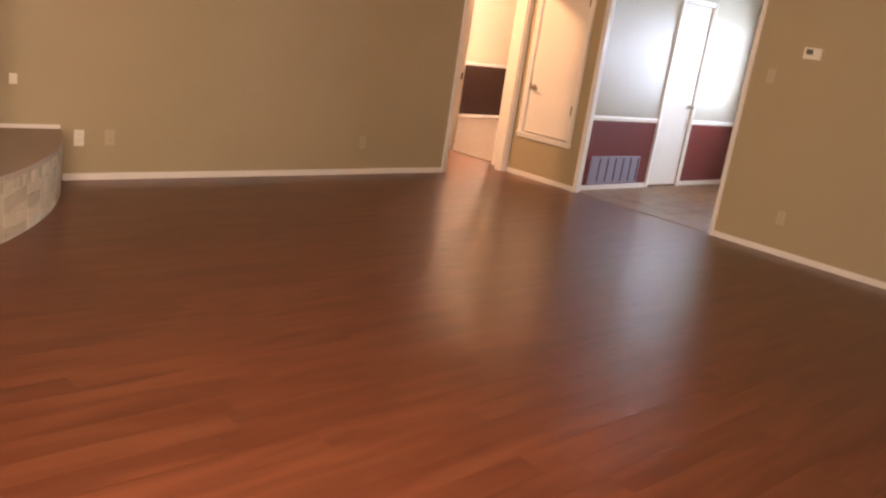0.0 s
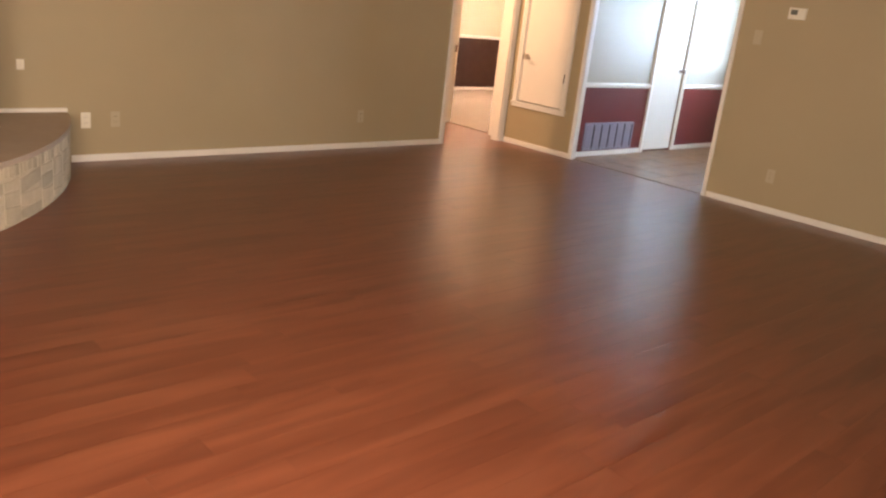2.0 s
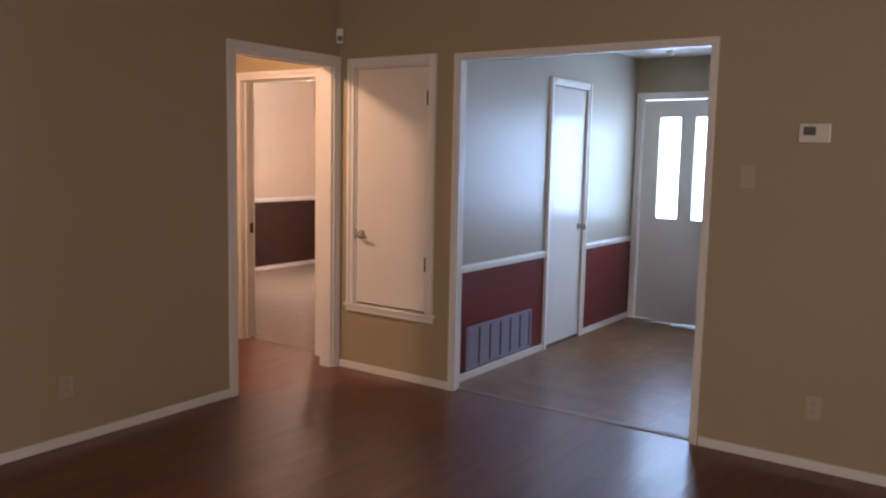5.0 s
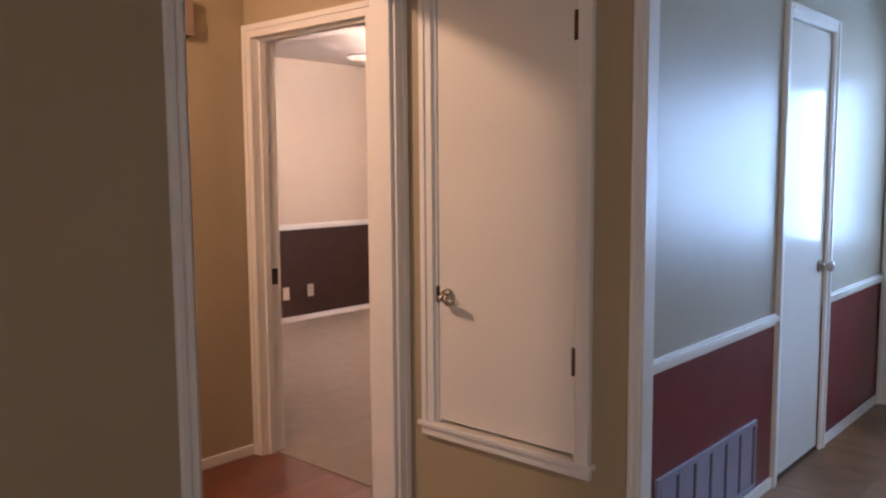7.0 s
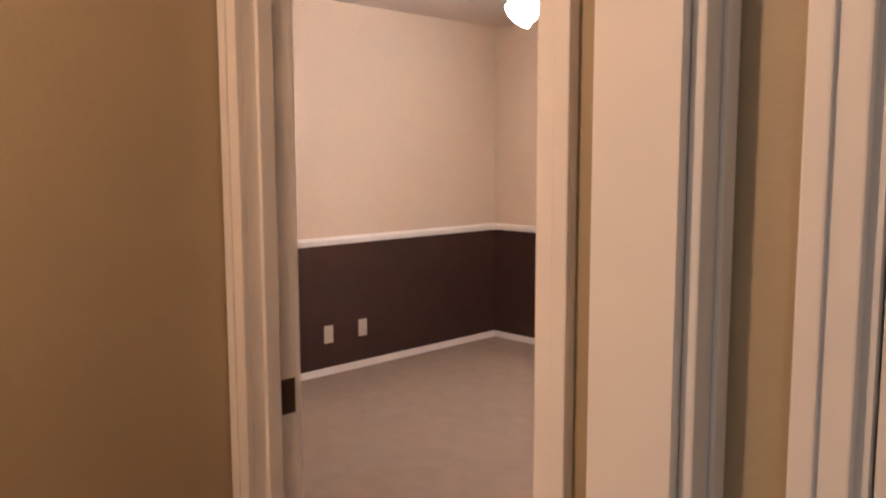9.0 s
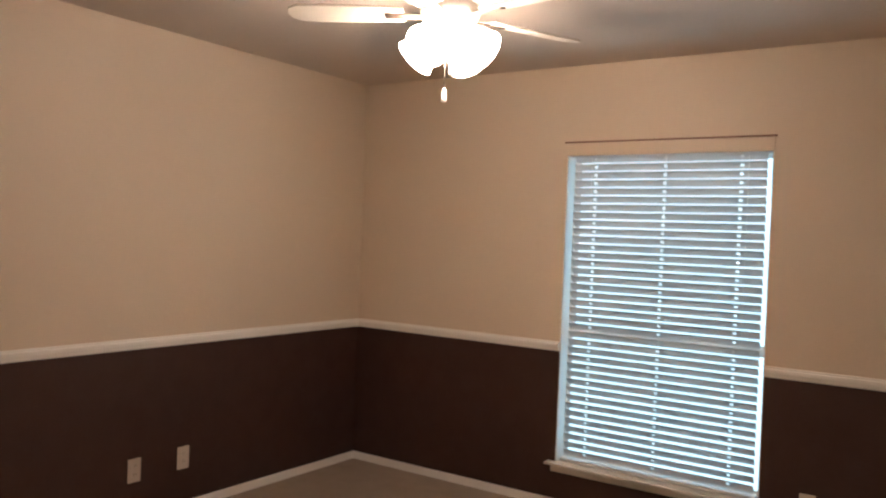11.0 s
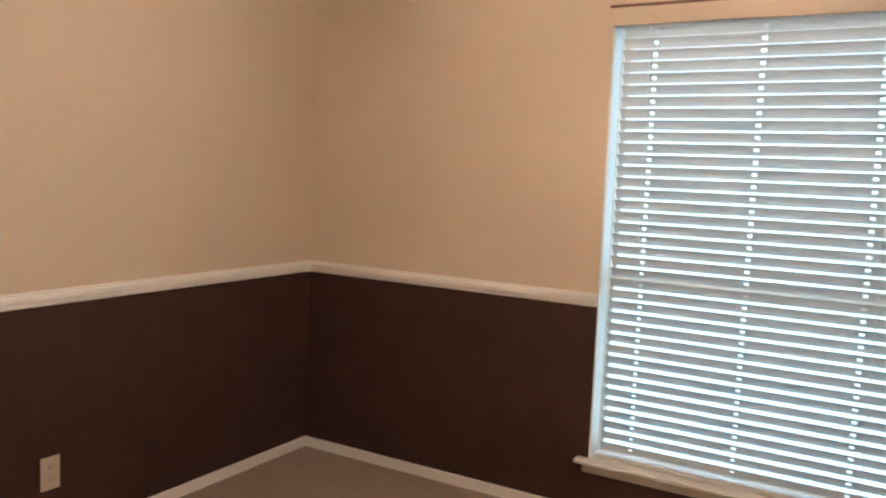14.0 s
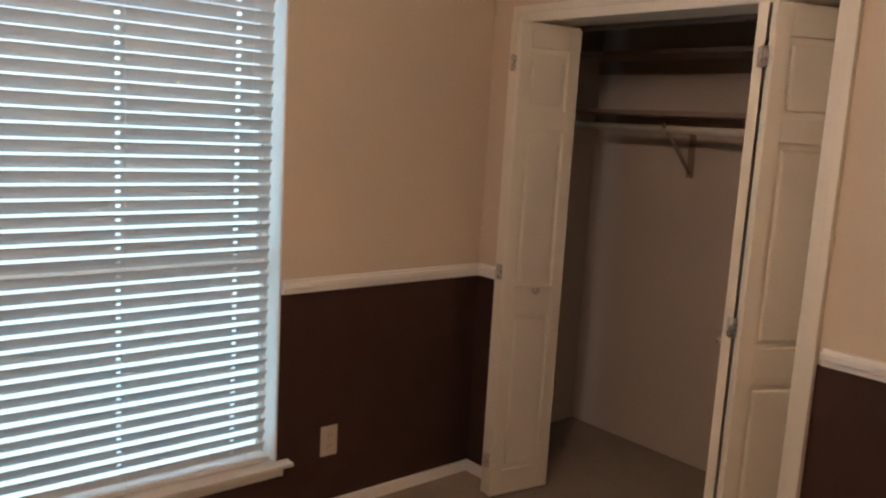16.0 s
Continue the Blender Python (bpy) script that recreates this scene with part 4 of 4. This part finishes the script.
def arc_block(bm, f0, f1, r0, r1, z0, z1, k=2):
    """A curved block between two arc fractions, radii and heights."""
    rows = []
    for i in range(k + 1):
        f = f0 + (f1 - f0) * i / k
        a, b = arc(f, r0), arc(f, r1)
        rows.append([bm.verts.new((p.x, p.y, z)) for p in (a, b) for z in (z0, z1)])
    for p, q in zip(rows, rows[1:]):
        for i, j in ((0, 1), (1, 3), (3, 2), (2, 0)):
            bm.faces.new((p[i], p[j], q[j], q[i]))
    for r in (rows[0], rows[-1]):
        bm.faces.new((r[0], r[1], r[3], r[2]))


N = 40
bm = bmesh.new()
ring = [arc(i / N, -0.0115) for i in range(N + 1)]
ring[0].x = max(ring[0].x, 0.001)
cor = Vector((0.001, CY + 0.001))
pts = [Vector((max(p.x, 0.001), max(p.y, CY + 0.001))) for p in ring] + [cor]
lo = [bm.verts.new((p.x, p.y, 0)) for p in pts]
hi = [bm.verts.new((p.x, p.y, HZ - 0.031)) for p in pts]
bm.faces.new(lo)
bm.faces.new(hi)
for i in range(len(pts)):
    j = (i + 1) % len(pts)
    bm.faces.new((lo[i], lo[j], hi[j], hi[i]))
part("core", bm, MORTAR, hearth, "mortar between the stones")
bm = bmesh.new()
pts = [Vector((max(arc(i / N, -0.002).x, 0.001), max(arc(i / N, -0.002).y, CY + 0.001))) for i in range(N + 1)] + [cor]
lo = [bm.verts.new((p.x, p.y, HZ - 0.0305)) for p in pts]
hi = [bm.verts.new((p.x, p.y, HZ)) for p in pts]
bm.faces.new(lo)
bm.faces.new(hi)
for i in range(len(pts)):
    j = (i + 1) % len(pts)
    bm.faces.new((lo[i], lo[j], hi[j], hi[i]))
bmesh.ops.bevel(bm, geom=[e for e in bm.edges if all(v.co.z > HZ - 0.001 for v in e.verts)], offset=0.004, segments=2, affect="EDGES")
part("top_slab", bm, SLAB, hearth, "smooth brown hearth top")
rnd = random.Random(7)
def rubble(f0, f1, z0, z1, tall):
    """Split a stretch of the face into stones of uneven size and fill each with one."""
    w, h = (f1 - f0) * ARCL, z1 - z0
    if w > (0.27 if tall else 0.085):
        c = f0 + (f1 - f0) * rnd.uniform(0.36, 0.64)
        rubble(f0, c, z0, z1, tall)
        rubble(c, f1, z0, z1, tall)
    elif h > 0.125 or (h > 0.095 and rnd.random() < 0.4):
        c = z0 + h * rnd.uniform(0.36, 0.64)
        rubble(f0, f1, z0, c, tall)
        rubble(f0, f1, c, z1, tall)
    else:
        block = bmesh.new()
        gap = 0.002
        gf = gap / ARCL
        arc_block(block, f0 + gf, f1 - gf, -0.049, rnd.uniform(-0.010, -0.006), z0 + gap, z1 - gap)
        tilt = rnd.uniform(-0.14, 0.14)
        fm = arc((f0 + f1) / 2)
        for v in block.verts:
            d = (v.co.xy - fm).length * (1 if v.co.x > fm.x else -1)
            v.co.z = min(max(v.co.z + tilt * d + rnd.uniform(-0.011, 0.009), 0.002), HZ - 0.032)
        bmesh.ops.recalc_face_normals(block, faces=block.faces)
        out = [e for e in block.edges if all((v.co.xy - cc).length > RR - 0.03 for v in e.verts)]
        bmesh.ops.bevel(block, geom=out, offset=0.005, segments=1, affect="EDGES")
        part("stone", block, STONE, hearth)


ARCL = abs(aa1 - aa0) * RR
for i in range(9):
    rubble(0.004 + i * 0.11, 0.004 + (i + 1) * 0.11, 0.003, 0.264, True)
for i in range(11):
    rubble(0.004 + i * 0.09, 0.004 + (i + 1) * 0.09, 0.267, HZ - 0.033, False)

# wall trim above the hearth top
strip("trim_hearth", "x", 0, 1, CY + 2.05, CY + 2.80, HZ + 0.001, HZ + 0.03, 0.012, TRIM, "thin pale trim along the hearth top", "trim", 0.003)

fp = thing("fireplace_surround", "tall black slate corner fireplace with pale edge trim", "fireplace", (1.5, CY + 1.5, HZ))
A0, A1 = Vector((1.0, CY + 2.0)), Vector((2.0, CY + 1.0))
du = (A1 - A0).normalized()
FW = (A1 - A0).length
fmx = Matrix.Translation((A0.x, A0.y, HZ + 0.001)) @ Matrix.Rotation(math.atan2(du.y, du.x), 4, "Z")
FH = H - HZ - 0.01
bm = bmesh.new()
for d in ((0, FW, 0, FH), ):
    bx(bm, d[0], d[1], -0.06, 0, d[2], d[3], bevel=0.003)
bm.transform(fmx)
part("slate_face", bm, BLACK, fp)
for u in (-0.03, FW):
    bm = bmesh.new()
    bx(bm, u, u + 0.03, -0.07, 0.012, 0, FH, bevel=0.004)
    bm.transform(fmx)
    part("edge_trim", bm, TRIM, fp, "pale vertical edge trim")
for pa, pb in ((A0 - du * 0.03, Vector((0.001, CY + 2.03))), (A1 + du * 0.03, Vector((2.03, CY + 0.001)))):
    bm = bmesh.new()
    d = (pb - pa)
    m = Matrix.Translation((pa.x, pa.y, HZ + 0.001)) @ Matrix.Rotation(math.atan2(d.y, d.x), 4, "Z")
    bx(bm, 0, d.length, 0.0 if pb.x < 0.1 else -0.05, 0.05 if pb.x < 0.1 else 0.0, 0, FH)
    bm.transform(m)
    part("return_wall", bm, KHAKI, fp, "khaki painted return to the wall")

# ---- assumed, unseen living room windows behind the walker ----


def plain_window(name, axis, face, u0, u1, z0, z1, out):
    w = thing(name, "wide white framed window, unseen and assumed, added to let daylight in", "window", (u0, face, z0) if axis == "y" else (face, u0, z0), kind="structure")
    def b(bm, ua, ub, da, db, za, zb):
        p, q = sorted((face + out * da, face + out * db))
        if axis == "y":
            bx(bm, ua, ub, p, q, za, zb, bevel=0.003)
        else:
            bx(bm, p, q, ua, ub, za, zb, bevel=0.003)
    bm = bmesh.new()
    um = (u0 + u1) / 2
    for ua, ub in ((u0, u0 + 0.05), (um - 0.03, um + 0.03), (u1 - 0.05, u1)):
        b(bm, ua, ub, 0.05, 0.1, z0, z1)
    b(bm, u0, u1, 0.051, 0.099, z0, z0 + 0.05)
    b(bm, u0, u1, 0.051, 0.099, z1 - 0.05, z1)
    part("window_frame", bm, TRIM, w)
    for ua, ub in ((u0 + 0.05, um - 0.03), (um + 0.03, u1 - 0.05)):
        bm = bmesh.new()
        b(bm, ua, ub, 0.07, 0.076, z0 + 0.05, z1 - 0.05)
        g = part("pane", bm, GLASS, w)
        g.visible_shadow = False


plain_window("window_2", "y", YB, 4.7, 7.3, 0.7, 2.2, -1)
plain_window("window_3", "x", XB, -7.3, -5.1, 0.7, 2.2, 1)

# ---- floor pieces, last ----
# foyer tiles
TS = 0.33
bm = bmesh.new()
bx(bm, -TS / 2 + 0.0012, TS / 2 - 0.0012, -TS / 2 + 0.0012, TS / 2 - 0.0012, -0.008, 0.0, bevel=0.0008)
tile_mesh = mesh_of("tile", bm, TILE)
ny = int((FY + 0.1 - 0.08) / TS) + 1
for i in range(int((FR - FX) / TS) + 1):
    for j in range(ny):
        xa, ya = FX + i * TS, 0.085 + j * TS
        if xa + TS > FR + 0.3 or ya + TS > FY + 0.3:
            continue
        o = new("tile", tile_mesh)
        o.parent = floor_foyer
        o.matrix_basis = Matrix.Translation((xa + TS / 2, ya + TS / 2, random.uniform(-0.0005, 0.0005)))

# laminate planks along y; the stretch that is walked gets boards of its own
PW, PL = 0.125, 1.22
rnd = random.Random(3)
bm_rest = bmesh.new()
plank_meshes = {}
count = 0
x = -1.19
while x < XB:
    w = min(PW, XB - x)
    y = -7.5 - rnd.uniform(0, PL)
    end = 0.19 if x + w < 0.0 else 0.035
    while y < end:
        ya, yb = max(y, -7.5), min(y + PL, end)
        y += PL
        if yb - ya < 0.02:
            continue
        if x + w < -0.02 and yb < -4.0:
            continue
        own = (-1.3 < x < 6.2) and yb > -5.4 and ya < 0.0 and (yb - ya) > PL - 0.001 and count < 300
        g = 0.0003
        if own:
            if w not in plank_meshes:
                b2 = bmesh.new()
                bx(b2, g, w - g, g, PL - g, -0.012, 0.0)
                plank_meshes[w] = mesh_of("plank", b2, PLANK)
            o = new("plank", plank_meshes[w])
            o.parent = floor_living
            o.matrix_basis = Matrix.Translation((x, ya, 0))
            count += 1
        else:
            bx(bm_rest, x + g, x + w - g, ya + g, yb - g, -0.012, 0.0)
    x += PW
rest = part("plank_rest", bm_rest, PLANK, floor_living)
tagged(rest, kind="stuff")
